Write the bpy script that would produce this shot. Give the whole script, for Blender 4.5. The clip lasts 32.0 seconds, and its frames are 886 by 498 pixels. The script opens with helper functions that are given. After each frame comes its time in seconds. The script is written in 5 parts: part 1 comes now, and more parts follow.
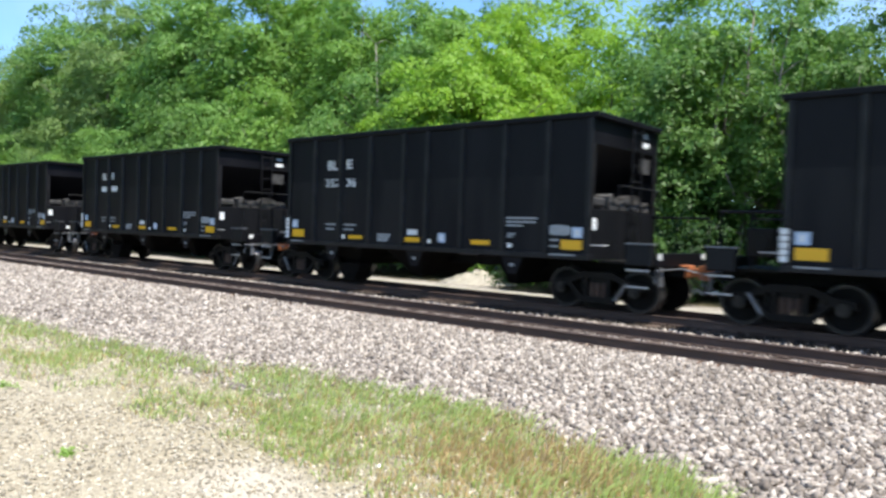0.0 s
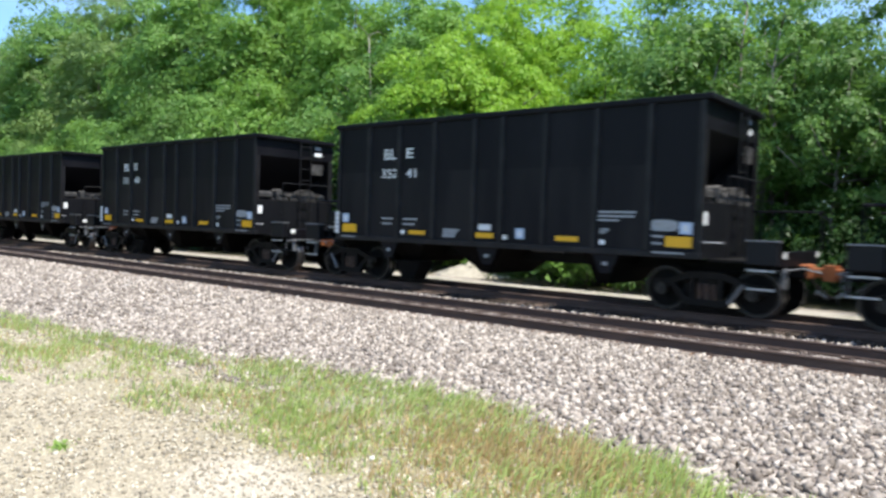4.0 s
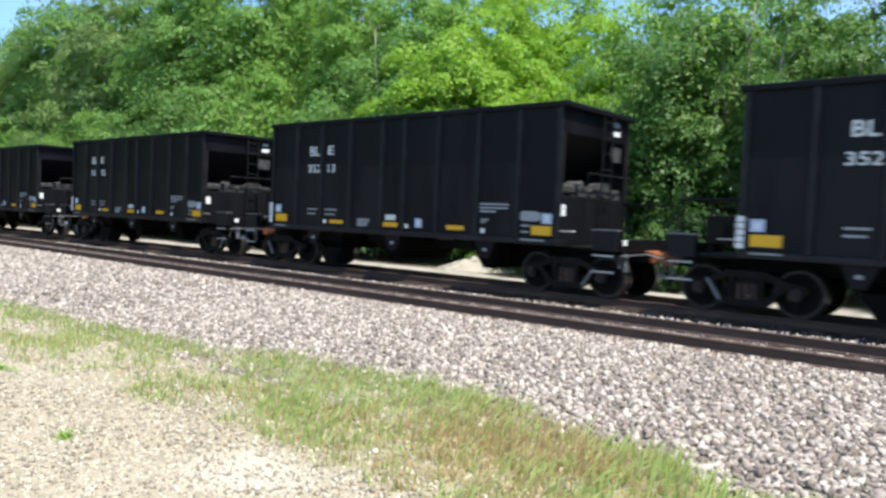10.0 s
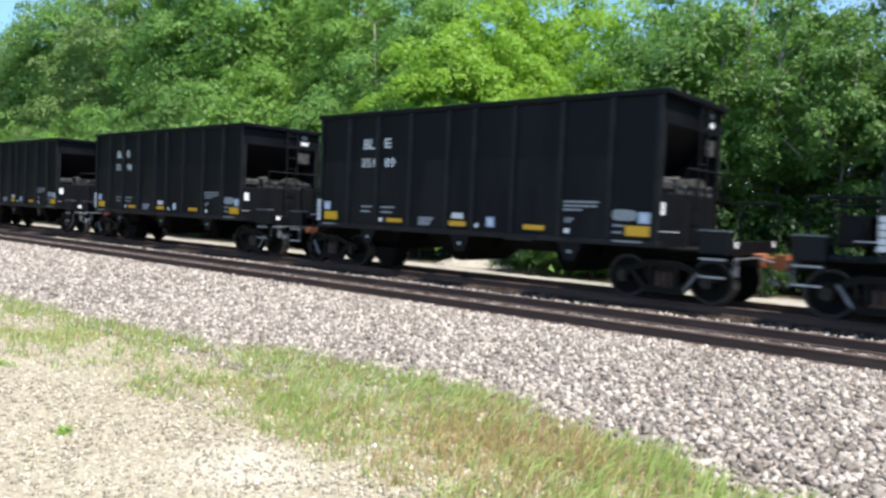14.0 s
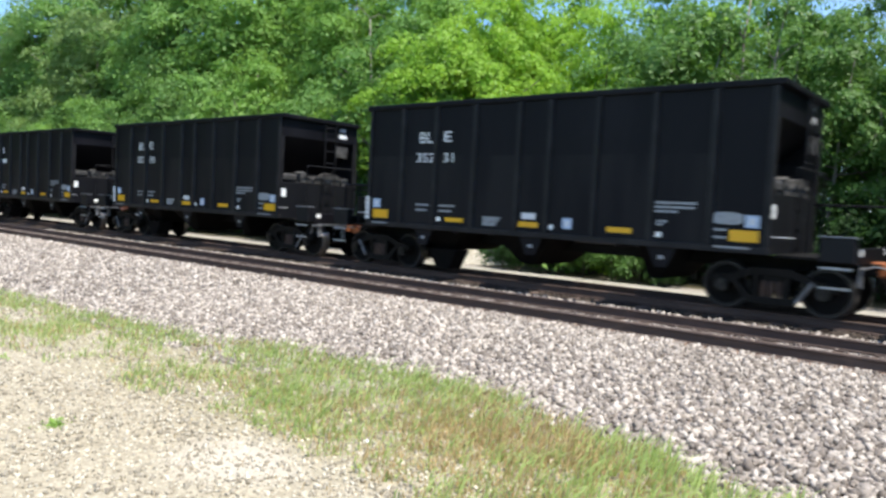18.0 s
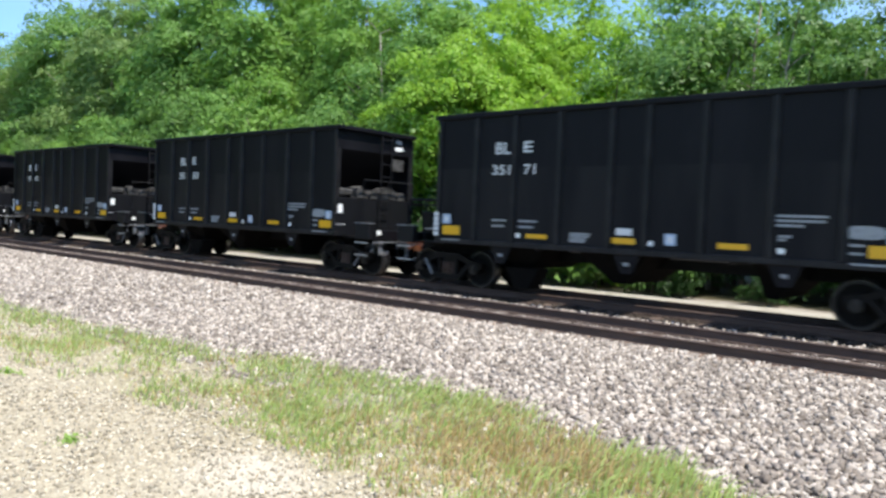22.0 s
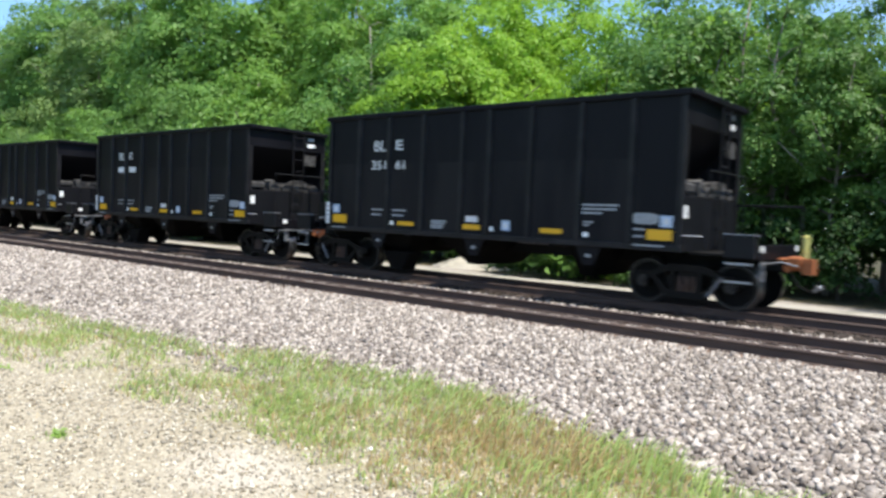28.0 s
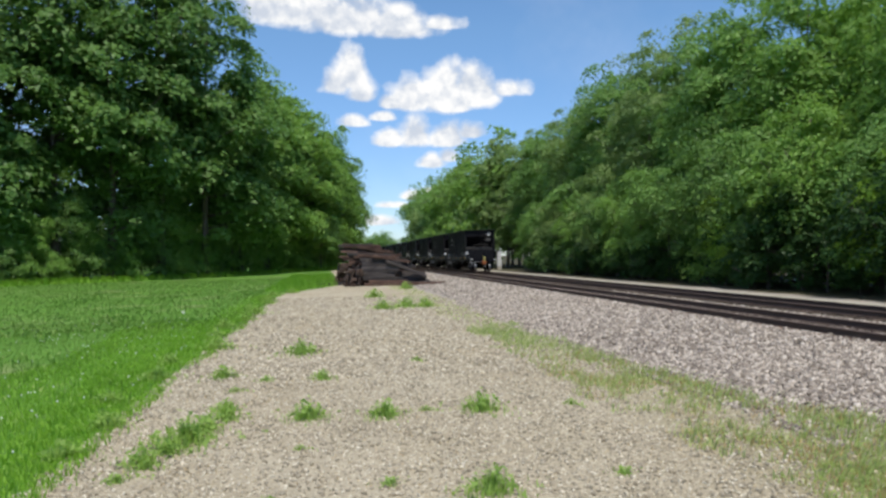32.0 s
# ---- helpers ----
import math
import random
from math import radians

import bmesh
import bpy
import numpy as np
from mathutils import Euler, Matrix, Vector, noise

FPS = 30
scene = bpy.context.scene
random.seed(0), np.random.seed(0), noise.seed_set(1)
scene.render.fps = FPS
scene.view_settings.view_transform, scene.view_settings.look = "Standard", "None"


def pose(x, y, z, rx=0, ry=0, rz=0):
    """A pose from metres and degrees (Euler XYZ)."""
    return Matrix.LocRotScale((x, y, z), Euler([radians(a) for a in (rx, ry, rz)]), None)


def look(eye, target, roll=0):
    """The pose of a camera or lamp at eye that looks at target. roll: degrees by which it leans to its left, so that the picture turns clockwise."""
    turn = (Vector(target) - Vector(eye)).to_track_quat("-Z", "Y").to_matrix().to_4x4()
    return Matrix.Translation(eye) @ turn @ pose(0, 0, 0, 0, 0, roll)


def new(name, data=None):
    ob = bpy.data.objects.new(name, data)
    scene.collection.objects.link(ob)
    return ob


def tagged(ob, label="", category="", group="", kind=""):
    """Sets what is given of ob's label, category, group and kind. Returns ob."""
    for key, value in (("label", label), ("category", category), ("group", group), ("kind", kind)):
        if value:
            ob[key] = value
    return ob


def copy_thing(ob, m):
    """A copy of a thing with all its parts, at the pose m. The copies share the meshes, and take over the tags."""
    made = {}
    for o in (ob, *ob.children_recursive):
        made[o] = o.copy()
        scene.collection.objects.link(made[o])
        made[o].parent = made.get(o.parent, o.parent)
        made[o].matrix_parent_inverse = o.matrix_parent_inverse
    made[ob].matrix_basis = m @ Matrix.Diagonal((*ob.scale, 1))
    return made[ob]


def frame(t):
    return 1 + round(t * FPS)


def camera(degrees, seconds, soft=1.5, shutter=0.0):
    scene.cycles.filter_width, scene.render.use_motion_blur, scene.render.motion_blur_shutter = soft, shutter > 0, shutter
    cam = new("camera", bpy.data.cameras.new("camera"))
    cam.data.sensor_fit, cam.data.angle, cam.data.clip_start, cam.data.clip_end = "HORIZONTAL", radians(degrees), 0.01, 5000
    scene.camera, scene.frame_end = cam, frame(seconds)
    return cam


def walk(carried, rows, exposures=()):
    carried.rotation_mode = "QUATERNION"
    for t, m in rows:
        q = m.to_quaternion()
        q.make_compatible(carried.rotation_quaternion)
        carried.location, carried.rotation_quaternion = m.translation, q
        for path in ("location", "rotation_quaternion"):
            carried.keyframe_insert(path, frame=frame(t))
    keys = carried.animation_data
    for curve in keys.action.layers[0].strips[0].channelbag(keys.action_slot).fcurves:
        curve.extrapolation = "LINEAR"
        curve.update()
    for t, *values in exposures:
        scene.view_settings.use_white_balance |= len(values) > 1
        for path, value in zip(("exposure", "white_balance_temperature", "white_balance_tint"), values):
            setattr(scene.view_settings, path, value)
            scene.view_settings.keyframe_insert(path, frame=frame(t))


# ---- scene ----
# camera: stands beside the track, turned by hand
cam = camera(62.19, 32.0, soft=2.75, shutter=0.18)
PATH = [
    (0, pose(0, 0, 1.95, 88.55, -1.86, -49.36)),
    (0.5, pose(0, 0, 1.95, 88.50, -1.46, -49.44)),
    (1, pose(0, 0, 1.95, 88.45, -1.64, -49.70)),
    (1.5, pose(0, 0, 1.95, 88.38, -2.11, -49.72)),
    (2, pose(0, 0, 1.95, 88.32, -2.08, -49.77)),
    (2.5, pose(0, 0, 1.95, 88.19, -1.78, -49.83)),
    (3, pose(0, 0, 1.95, 88.12, -1.78, -49.89)),
    (3.5, pose(0, 0, 1.95, 88.04, -1.79, -49.94)),
    (5.5, pose(0, 0, 1.95, 87.71, -2.06, -49.36)),
    (6, pose(0, 0, 1.95, 87.62, -2.19, -49.24)),
    (6.5, pose(0, 0, 1.95, 87.56, -2.24, -49.08)),
    (7, pose(0, 0, 1.95, 87.55, -2.24, -49.15)),
    (7.5, pose(0, 0, 1.95, 87.55, -2.37, -49.12)),
    (8, pose(0, 0, 1.95, 87.55, -2.65, -49.18)),
    (8.5, pose(0, 0, 1.95, 87.55, -2.73, -49.24)),
    (9, pose(0, 0, 1.95, 87.51, -2.80, -49.34)),
    (9.5, pose(0, 0, 1.95, 87.47, -2.46, -49.38)),
    (10, pose(0, 0, 1.95, 87.48, -2.27, -49.49)),
    (10.5, pose(0, 0, 1.95, 87.52, -2.37, -49.50)),
    (11, pose(0, 0, 1.95, 87.56, -2.61, -49.46)),
    (11.5, pose(0, 0, 1.95, 87.61, -2.70, -49.41)),
    (12, pose(0, 0, 1.95, 87.60, -2.47, -49.41)),
    (12.5, pose(0, 0, 1.95, 87.50, -2.46, -49.45)),
    (13, pose(0, 0, 1.95, 87.39, -2.73, -49.48)),
    (13.5, pose(0, 0, 1.95, 87.21, -2.52, -49.54)),
    (14, pose(0, 0, 1.95, 87.13, -2.32, -49.56)),
    (14.5, pose(0, 0, 1.95, 87.11, -2.30, -49.61)),
    (16.5, pose(0, 0, 1.95, 86.94, -2.62, -49.73)),
    (17, pose(0, 0, 1.95, 86.89, -2.55, -49.83)),
    (17.5, pose(0, 0, 1.95, 86.87, -2.74, -49.95)),
    (18, pose(0, 0, 1.95, 86.85, -2.91, -50.01)),
    (18.5, pose(0, 0, 1.95, 86.90, -2.43, -50.02)),
    (19, pose(0, 0, 1.95, 86.98, -2.05, -49.86)),
    (19.5, pose(0, 0, 1.95, 87.40, -2.20, -49.29)),
    (20, pose(0, 0, 1.95, 87.61, -2.32, -49.12)),
    (20.5, pose(0, 0, 1.95, 87.74, -2.36, -48.93)),
    (21, pose(0, 0, 1.95, 87.79, -2.38, -48.82)),
    (21.5, pose(0, 0, 1.95, 87.79, -2.35, -48.88)),
    (22, pose(0, 0, 1.95, 87.82, -2.34, -49.11)),
    (22.5, pose(0, 0, 1.95, 87.83, -2.45, -49.13)),
    (23, pose(0, 0, 1.95, 87.81, -2.52, -49.04)),
    (23.5, pose(0, 0, 1.95, 87.79, -2.61, -49.23)),
    (24, pose(0, 0, 1.95, 87.77, -2.38, -49.35)),
    (24.5, pose(0, 0, 1.95, 87.83, -2.32, -49.42)),
    (25, pose(0, 0, 1.95, 87.85, -2.39, -49.47)),
    (25.5, pose(0, 0, 1.95, 87.85, -2.49, -49.44)),
    (27.5, pose(0, 0, 1.95, 87.45, -2.51, -49.81)),
    (28, pose(0, 0, 1.95, 87.34, -2.32, -49.88)),
    (28.2, pose(0, 0, 1.95, 87.36, -2.10, -49.02)),
    (28.5, pose(0, 0, 1.95, 87.64, -0.72, -43.43)),
    (29, pose(0, 0, 1.95, 87.56, -0.01, -34.23)),
    (29.5, pose(0, 0, 1.95, 87.79, 0.52, -25.68)),
    (30, pose(0, 0, 1.95, 88.71, 0.94, -19.42)),
    (30.5, pose(0, 0, 1.95, 89.27, 0.93, -14.26)),
    (31, pose(0, 0, 1.95, 89.76, 0.44, -10.71)),
    (31.5, pose(0, 0, 1.95, 90.20, 0.63, -9.15)),
    (32, pose(0, 0, 1.95, 90.53, 0.62, -8.85)),
]
walk(cam, PATH, exposures=[(0, 0.99, 6500, 10), (28, 0.94, 6500, 10), (29, 0.75, 6550, 10), (30, 0.3, 6600, 10), (31, 0.16, 6600, 10), (32, 0.15, 6600, 10)])

# ---- world, sun, exposure ----
SUN_EL, SUN_AZ = 66.0, 176.0          # degrees; azimuth from +y towards +x
sun_way = Vector((math.sin(radians(SUN_AZ)) * math.cos(radians(SUN_EL)),
                  math.cos(radians(SUN_AZ)) * math.cos(radians(SUN_EL)), math.sin(radians(SUN_EL))))
sun = new("sun", bpy.data.lights.new("sun", "SUN"))
sun.data.energy, sun.data.angle, sun.data.color = 4.2, radians(0.53), (1.0, 0.94, 0.84)
sun.matrix_world = look(sun_way * 50, (0, 0, 0))

world = bpy.data.worlds.new("sky")
scene.world = world
world.use_nodes = True
wt = world.node_tree
wt.nodes.clear()


def wnode(kind, **values):
    n = wt.nodes.new(kind)
    for key, value in values.items():
        n.inputs[key].default_value = value
    return n


def wmath(op, a, b=None, clamp=False):
    n = wt.nodes.new("ShaderNodeMath")
    n.operation, n.use_clamp = op, clamp
    for i, v in enumerate((a, b)):
        if v is None:
            continue
        if isinstance(v, (int, float)):
            n.inputs[i].default_value = v
        else:
            wt.links.new(v, n.inputs[i])
    return n.outputs[0]


sky = wt.nodes.new("ShaderNodeTexSky")
sky.sky_type, sky.sun_disc = "NISHITA", False
sky.sun_elevation, sky.sun_rotation = radians(SUN_EL), radians(SUN_AZ)
sky.air_density, sky.dust_density, sky.ozone_density = 1.0, 0.05, 3.0
way = wt.nodes.new("ShaderNodeTexCoord").outputs["Generated"]
puff = wnode("ShaderNodeTexNoise", Scale=19.0, Detail=9.0, Roughness=0.55)
wt.links.new(way, puff.inputs["Vector"])
wisp = wnode("ShaderNodeTexNoise", Scale=2.6, Detail=5.0, Roughness=0.55)
wt.links.new(way, wisp.inputs["Vector"])
# cumulus: azimuth, elevation of the flat base, half width, height above it (degrees)
CLOUDS = [(-3.0, 17.9, 4.6, 3.0), (1.5, 17.3, 4.2, 2.9), (6.0, 17.0, 3.6, 2.2), (8.6, 17.4, 2.0, 1.2), (-9.0, 19.0, 4.0, 2.0),
          (1.9, 13.4, 1.9, 3.1), (0.6, 12.8, 1.4, 1.9), (2.6, 12.3, 1.3, 2.0),
          (6.6, 11.8, 2.2, 2.4), (8.8, 12.0, 2.1, 3.5), (11.7, 12.1, 2.4, 2.7), (14.2, 12.5, 2.0, 1.7), (5.0, 11.6, 1.3, 1.0), (9.6, 11.3, 1.6, 0.9),
          (6.8, 8.9, 1.8, 2.2), (5.0, 8.8, 1.6, 1.2), (9.2, 8.8, 2.2, 1.6), (11.2, 9.3, 1.5, 1.1),
          (8.0, 7.1, 1.5, 1.1), (9.4, 7.5, 1.1, 1.0), (2.0, 10.2, 1.4, 0.9), (4.2, 10.6, 1.2, 0.7),
          (6.3, 4.6, 1.1, 0.8), (5.0, 3.9, 1.5, 0.5), (3.2, 2.6, 3.0, 0.7), (7.8, 5.0, 0.8, 0.4),
          (22.0, 26.0, 7.0, 3.0), (-25.0, 24.0, 10.0, 5.0), (52.0, 19.5, 3.0, 1.8), (74.0, 19.0, 4.5, 2.2),
          (-60.0, 26.0, 18.0, 9.0), (-95.0, 18.0, 20.0, 9.0), (-70.0, 46.0, 16.0, 10.0), (-120.0, 38.0, 18.0, 10.0), (-150.0, 20.0, 20.0, 9.0),
          (120.0, 30.0, 16.0, 8.0), (140.0, 16.0, 18.0, 7.0), (168.0, 28.0, 12.0, 7.0), (-100.0, 62.0, 16.0, 12.0), (-20.0, 56.0, 14.0, 10.0)]
body = None
for az, el, wide, high in CLOUDS:
    a, e = radians(az), radians(el)
    ctr = Vector((math.sin(a) * math.cos(e), math.cos(a) * math.cos(e), math.sin(e)))
    side = Vector((math.cos(a), -math.sin(a), 0))
    top = side.cross(ctr)
    size = []
    for axis, half in ((side, wide), (top, high)):
        dot = wt.nodes.new("ShaderNodeVectorMath")
        dot.operation = "DOT_PRODUCT"
        wt.links.new(way, dot.inputs[0])
        dot.inputs[1].default_value = axis / radians(half)
        v = dot.outputs["Value"]
        if axis is top:
            v = wmath("SUBTRACT", v, ctr.dot(axis) / radians(half))
            v = wmath("MULTIPLY", v, wmath("ADD", 1.0, wmath("MULTIPLY", wmath("LESS_THAN", v, 0.0), 2.4)))      # flat underside
        size.append(wmath("MULTIPLY", v, v))
    front = wt.nodes.new("ShaderNodeVectorMath")
    front.operation = "DOT_PRODUCT"
    wt.links.new(way, front.inputs[0])
    front.inputs[1].default_value = ctr
    d = wmath("SUBTRACT", 1.0, wmath("SQRT", wmath("ADD", size[0], size[1])))
    d = wmath("ADD", d, wmath("MULTIPLY", wmath("LESS_THAN", front.outputs["Value"], 0.0), -99.0))
    body = d if body is None else wmath("MAXIMUM", body, d)
edge = wmath("ADD", wmath("MULTIPLY", wmath("SUBTRACT", puff.outputs[0], 0.5), 1.7), 0.0)
cover = wmath("MULTIPLY", wmath("ADD", wmath("MAXIMUM", body, -1.2), edge), 2.2, clamp=True)
haze = wmath("MULTIPLY", wmath("SUBTRACT", wisp.outputs[0], 0.46), 2.0, clamp=True)
cover = wmath("MAXIMUM", cover, wmath("MULTIPLY", haze, 0.26))
white = wnode("ShaderNodeMix")
white.data_type = "RGBA"
wt.links.new(cover, white.inputs[0])
tone = wnode("ShaderNodeMix")
tone.data_type = "RGBA"
above = wt.nodes.new("ShaderNodeMapping")
above.inputs["Location"].default_value = (0, 0, 0.014)
wt.links.new(way, above.inputs["Vector"])
puff2 = wnode("ShaderNodeTexNoise", Scale=19.0, Detail=9.0, Roughness=0.55)
wt.links.new(above.outputs[0], puff2.inputs["Vector"])
lit = wmath("ADD", wmath("MULTIPLY", wmath("SUBTRACT", puff.outputs[0], puff2.outputs[0]), 6.0), 0.6, clamp=True)
wt.links.new(lit, tone.inputs[0])
tone.inputs[6].default_value = (5.6, 6.2, 7.2, 1)
tone.inputs[7].default_value = (9.0, 9.1, 9.2, 1)
deep = wnode("ShaderNodeHueSaturation", Saturation=1.15, Value=1.42)
wt.links.new(sky.outputs[0], deep.inputs["Color"])
height = wt.nodes.new("ShaderNodeSeparateXYZ")
wt.links.new(way, height.inputs[0])
clear = wnode("ShaderNodeMix")                      # deeper blue low down
clear.data_type = "RGBA"
wt.links.new(wmath("MULTIPLY", height.outputs[2], 3.4, clamp=True), clear.inputs[0])
clear.inputs[6].default_value, clear.inputs[7].default_value = (0.55, 0.68, 0.95, 1), (1, 1, 1, 1)
thin = wnode("ShaderNodeMix")
thin.data_type, thin.blend_type = "RGBA", "MULTIPLY"
thin.inputs[0].default_value = 1.0
wt.links.new(deep.outputs[0], thin.inputs[6])
wt.links.new(clear.outputs[2], thin.inputs[7])
wt.links.new(thin.outputs[2], white.inputs[6])
wt.links.new(tone.outputs[2], white.inputs[7])
back = wnode("ShaderNodeBackground", Strength=0.10)
wt.links.new(white.outputs[2], back.inputs["Color"])
wout = wt.nodes.new("ShaderNodeOutputWorld")
wt.links.new(back.outputs[0], wout.inputs["Surface"])

# ---- materials ----
def shader(name, rough=0.7, metal=0.0, spec=0.5):
    m = bpy.data.materials.new(name)
    m.use_nodes = True
    nt = m.node_tree
    p = nt.nodes["Principled BSDF"]
    p.inputs["Roughness"].default_value, p.inputs["Metallic"].default_value = rough, metal
    p.inputs["Specular IOR Level"].default_value = spec
    return m, nt, p


def noise_at(nt, scale, detail=4.0, rough=0.55, where=None, stretch=None):
    n = nt.nodes.new("ShaderNodeTexNoise")
    n.inputs["Scale"].default_value, n.inputs["Detail"].default_value, n.inputs["Roughness"].default_value = scale, detail, rough
    if where is None:
        where = nt.nodes.new("ShaderNodeTexCoord").outputs["Object"]
    if stretch:
        mp = nt.nodes.new("ShaderNodeMapping")
        mp.inputs["Scale"].default_value = stretch
        nt.links.new(where, mp.inputs["Vector"])
        where = mp.outputs[0]
    nt.links.new(where, n.inputs["Vector"])
    return n.outputs[0]


def ramp(nt, fac, stops):
    r = nt.nodes.new("ShaderNodeValToRGB")
    e = r.color_ramp.elements
    while len(e) < len(stops):
        e.new(0.5)
    for el, (pos, col) in zip(e, stops):
        el.position, el.color = pos, (*col, 1) if len(col) == 3 else col
    nt.links.new(fac, r.inputs["Fac"])
    return r.outputs["Color"]


def mixed(nt, fac, a, b, how="MIX"):
    m = nt.nodes.new("ShaderNodeMix")
    m.data_type, m.blend_type = "RGBA", how
    for sock, v in ((m.inputs[0], fac), (m.inputs[6], a), (m.inputs[7], b)):
        if isinstance(v, (int, float)):
            sock.default_value = v
        elif isinstance(v, tuple):
            sock.default_value = (*v, 1)
        else:
            nt.links.new(v, sock)
    return m.outputs[2]


def calc(nt, op, a, b=None, clamp=False):
    n = nt.nodes.new("ShaderNodeMath")
    n.operation, n.use_clamp = op, clamp
    for i, v in enumerate((a, b)):
        if isinstance(v, (int, float)):
            n.inputs[i].default_value = v
        elif v is not None:
            nt.links.new(v, n.inputs[i])
    return n.outputs[0]


def relief(nt, p, height, strength=0.4, dist=0.02):
    b = nt.nodes.new("ShaderNodeBump")
    b.inputs["Strength"].default_value, b.inputs["Distance"].default_value = strength, dist
    nt.links.new(height, b.inputs["Height"])
    nt.links.new(b.outputs[0], p.inputs["Normal"])


def worn(name, base, dirt, rough=0.6, metal=0.0, scale=1.5, amount=0.5, fine=30.0, bump=0.15, spec=0.5, stretch=None):
    """Paint, rust or wood with stains at two scales."""
    m, nt, p = shader(name, rough, metal, spec)
    big = noise_at(nt, scale, 5, 0.6, stretch=stretch)
    small = noise_at(nt, fine, 3, 0.6, stretch=stretch)
    fac = calc(nt, "ADD", calc(nt, "MULTIPLY", big, 0.7), calc(nt, "MULTIPLY", small, 0.3))
    low = 0.62 - 0.25 * amount
    col = ramp(nt, fac, [(low, base), (min(low + 0.22, 0.98), dirt)])
    nt.links.new(col, p.inputs["Base Color"])
    relief(nt, p, small, bump, 0.01)
    return m


def varied(name, low, high, rough=0.8, fine=20.0, bump=0.3, island=False, spec=0.3):
    """Colour that differs from piece to piece, with a grain of its own."""
    m, nt, p = shader(name, rough, 0, spec)
    if island:
        rnd = nt.nodes.new("ShaderNodeNewGeometry").outputs["Random Per Island"]
    else:
        rnd = nt.nodes.new("ShaderNodeObjectInfo").outputs["Random"]
    middle = tuple(0.68 * a + 0.32 * b for a, b in zip(low, high))
    col = ramp(nt, rnd, [(0.0, low), (0.5, middle), (1.0, high)])
    grain = noise_at(nt, fine, 4, 0.6)
    col = mixed(nt, calc(nt, "MULTIPLY", grain, 0.6), col, (low[0] * 0.6, low[1] * 0.6, low[2] * 0.6))
    nt.links.new(col, p.inputs["Base Color"])
    relief(nt, p, grain, bump, 0.01)
    return m


def leafy(name, dark, light, through_light, share=0.45):
    """Leaves: each one its own green, letting light through."""
    m, nt, p = shader(name, 0.5, 0, 0.25)
    geo = nt.nodes.new("ShaderNodeNewGeometry").outputs["Random Per Island"]
    info = nt.nodes.new("ShaderNodeObjectInfo").outputs["Random"]
    patch = noise_at(nt, 0.35, 3, 0.6)
    f = calc(nt, "ADD", calc(nt, "MULTIPLY", geo, 0.45), calc(nt, "MULTIPLY", info, 0.3))
    f = calc(nt, "ADD", f, calc(nt, "MULTIPLY", calc(nt, "SUBTRACT", patch, 0.35), 0.7), True)
    col = ramp(nt, f, [(0.0, dark), (1.0, light)])
    nt.links.new(col, p.inputs["Base Color"])
    t = nt.nodes.new("ShaderNodeBsdfTranslucent")
    nt.links.new(mixed(nt, 0.5, col, through_light), t.inputs["Color"])
    mix = nt.nodes.new("ShaderNodeMixShader")
    mix.inputs[0].default_value = share
    nt.links.new(p.outputs[0], mix.inputs[1])
    nt.links.new(t.outputs[0], mix.inputs[2])
    nt.links.new(mix.outputs[0], nt.nodes["Material Output"].inputs["Surface"])
    return m


CAR_BLACK = worn("car_black_paint", (0.0042, 0.0042, 0.0064), (0.0088, 0.0086, 0.0112), 0.5, spec=0.13, scale=0.8, amount=0.6, fine=14, bump=0.05, stretch=(1, 1, 0.25))
CAR_PANEL = worn("car_panel_paint", (0.0058, 0.0062, 0.0082), (0.0122, 0.0126, 0.0148), 0.5, spec=0.18, scale=0.7, amount=0.4, fine=10, bump=0.04, stretch=(1, 1, 0.2))
CAR_EDGE = worn("car_edge_worn", (0.0078, 0.0076, 0.0092), (0.02, 0.0192, 0.0205), 0.5, spec=0.22, scale=2.0, amount=0.6)
CAR_DUST = worn("dusty_sheet", (0.022, 0.0215, 0.0215), (0.12, 0.116, 0.113), 0.8, scale=5.0, amount=0.55)


def sheet_paint():
    """Black side sheets, a little lighter in patches below a line at mid height."""
    m = worn("side_sheet_paint", (0.0042, 0.0042, 0.0066), (0.0086, 0.0084, 0.0115), 0.5, spec=0.13, scale=0.8, amount=0.6, fine=14, bump=0.05, stretch=(1, 1, 0.25))
    nt = m.node_tree
    p = nt.nodes["Principled BSDF"]
    was = p.inputs["Base Color"].links[0].from_socket
    xyz = nt.nodes.new("ShaderNodeSeparateXYZ")
    nt.links.new(nt.nodes.new("ShaderNodeTexCoord").outputs["Object"], xyz.inputs[0])
    low = calc(nt, "LESS_THAN", xyz.outputs[2], 2.92)
    patch = ramp(nt, noise_at(nt, 1.1, 3, 0.5, stretch=(1, 1, 0.15)), [(0.4, (0, 0, 0)), (0.55, (1, 1, 1))])
    nt.links.new(mixed(nt, calc(nt, "MULTIPLY", low, patch), was, (0.0112, 0.0108, 0.0128)), p.inputs["Base Color"])
    return m


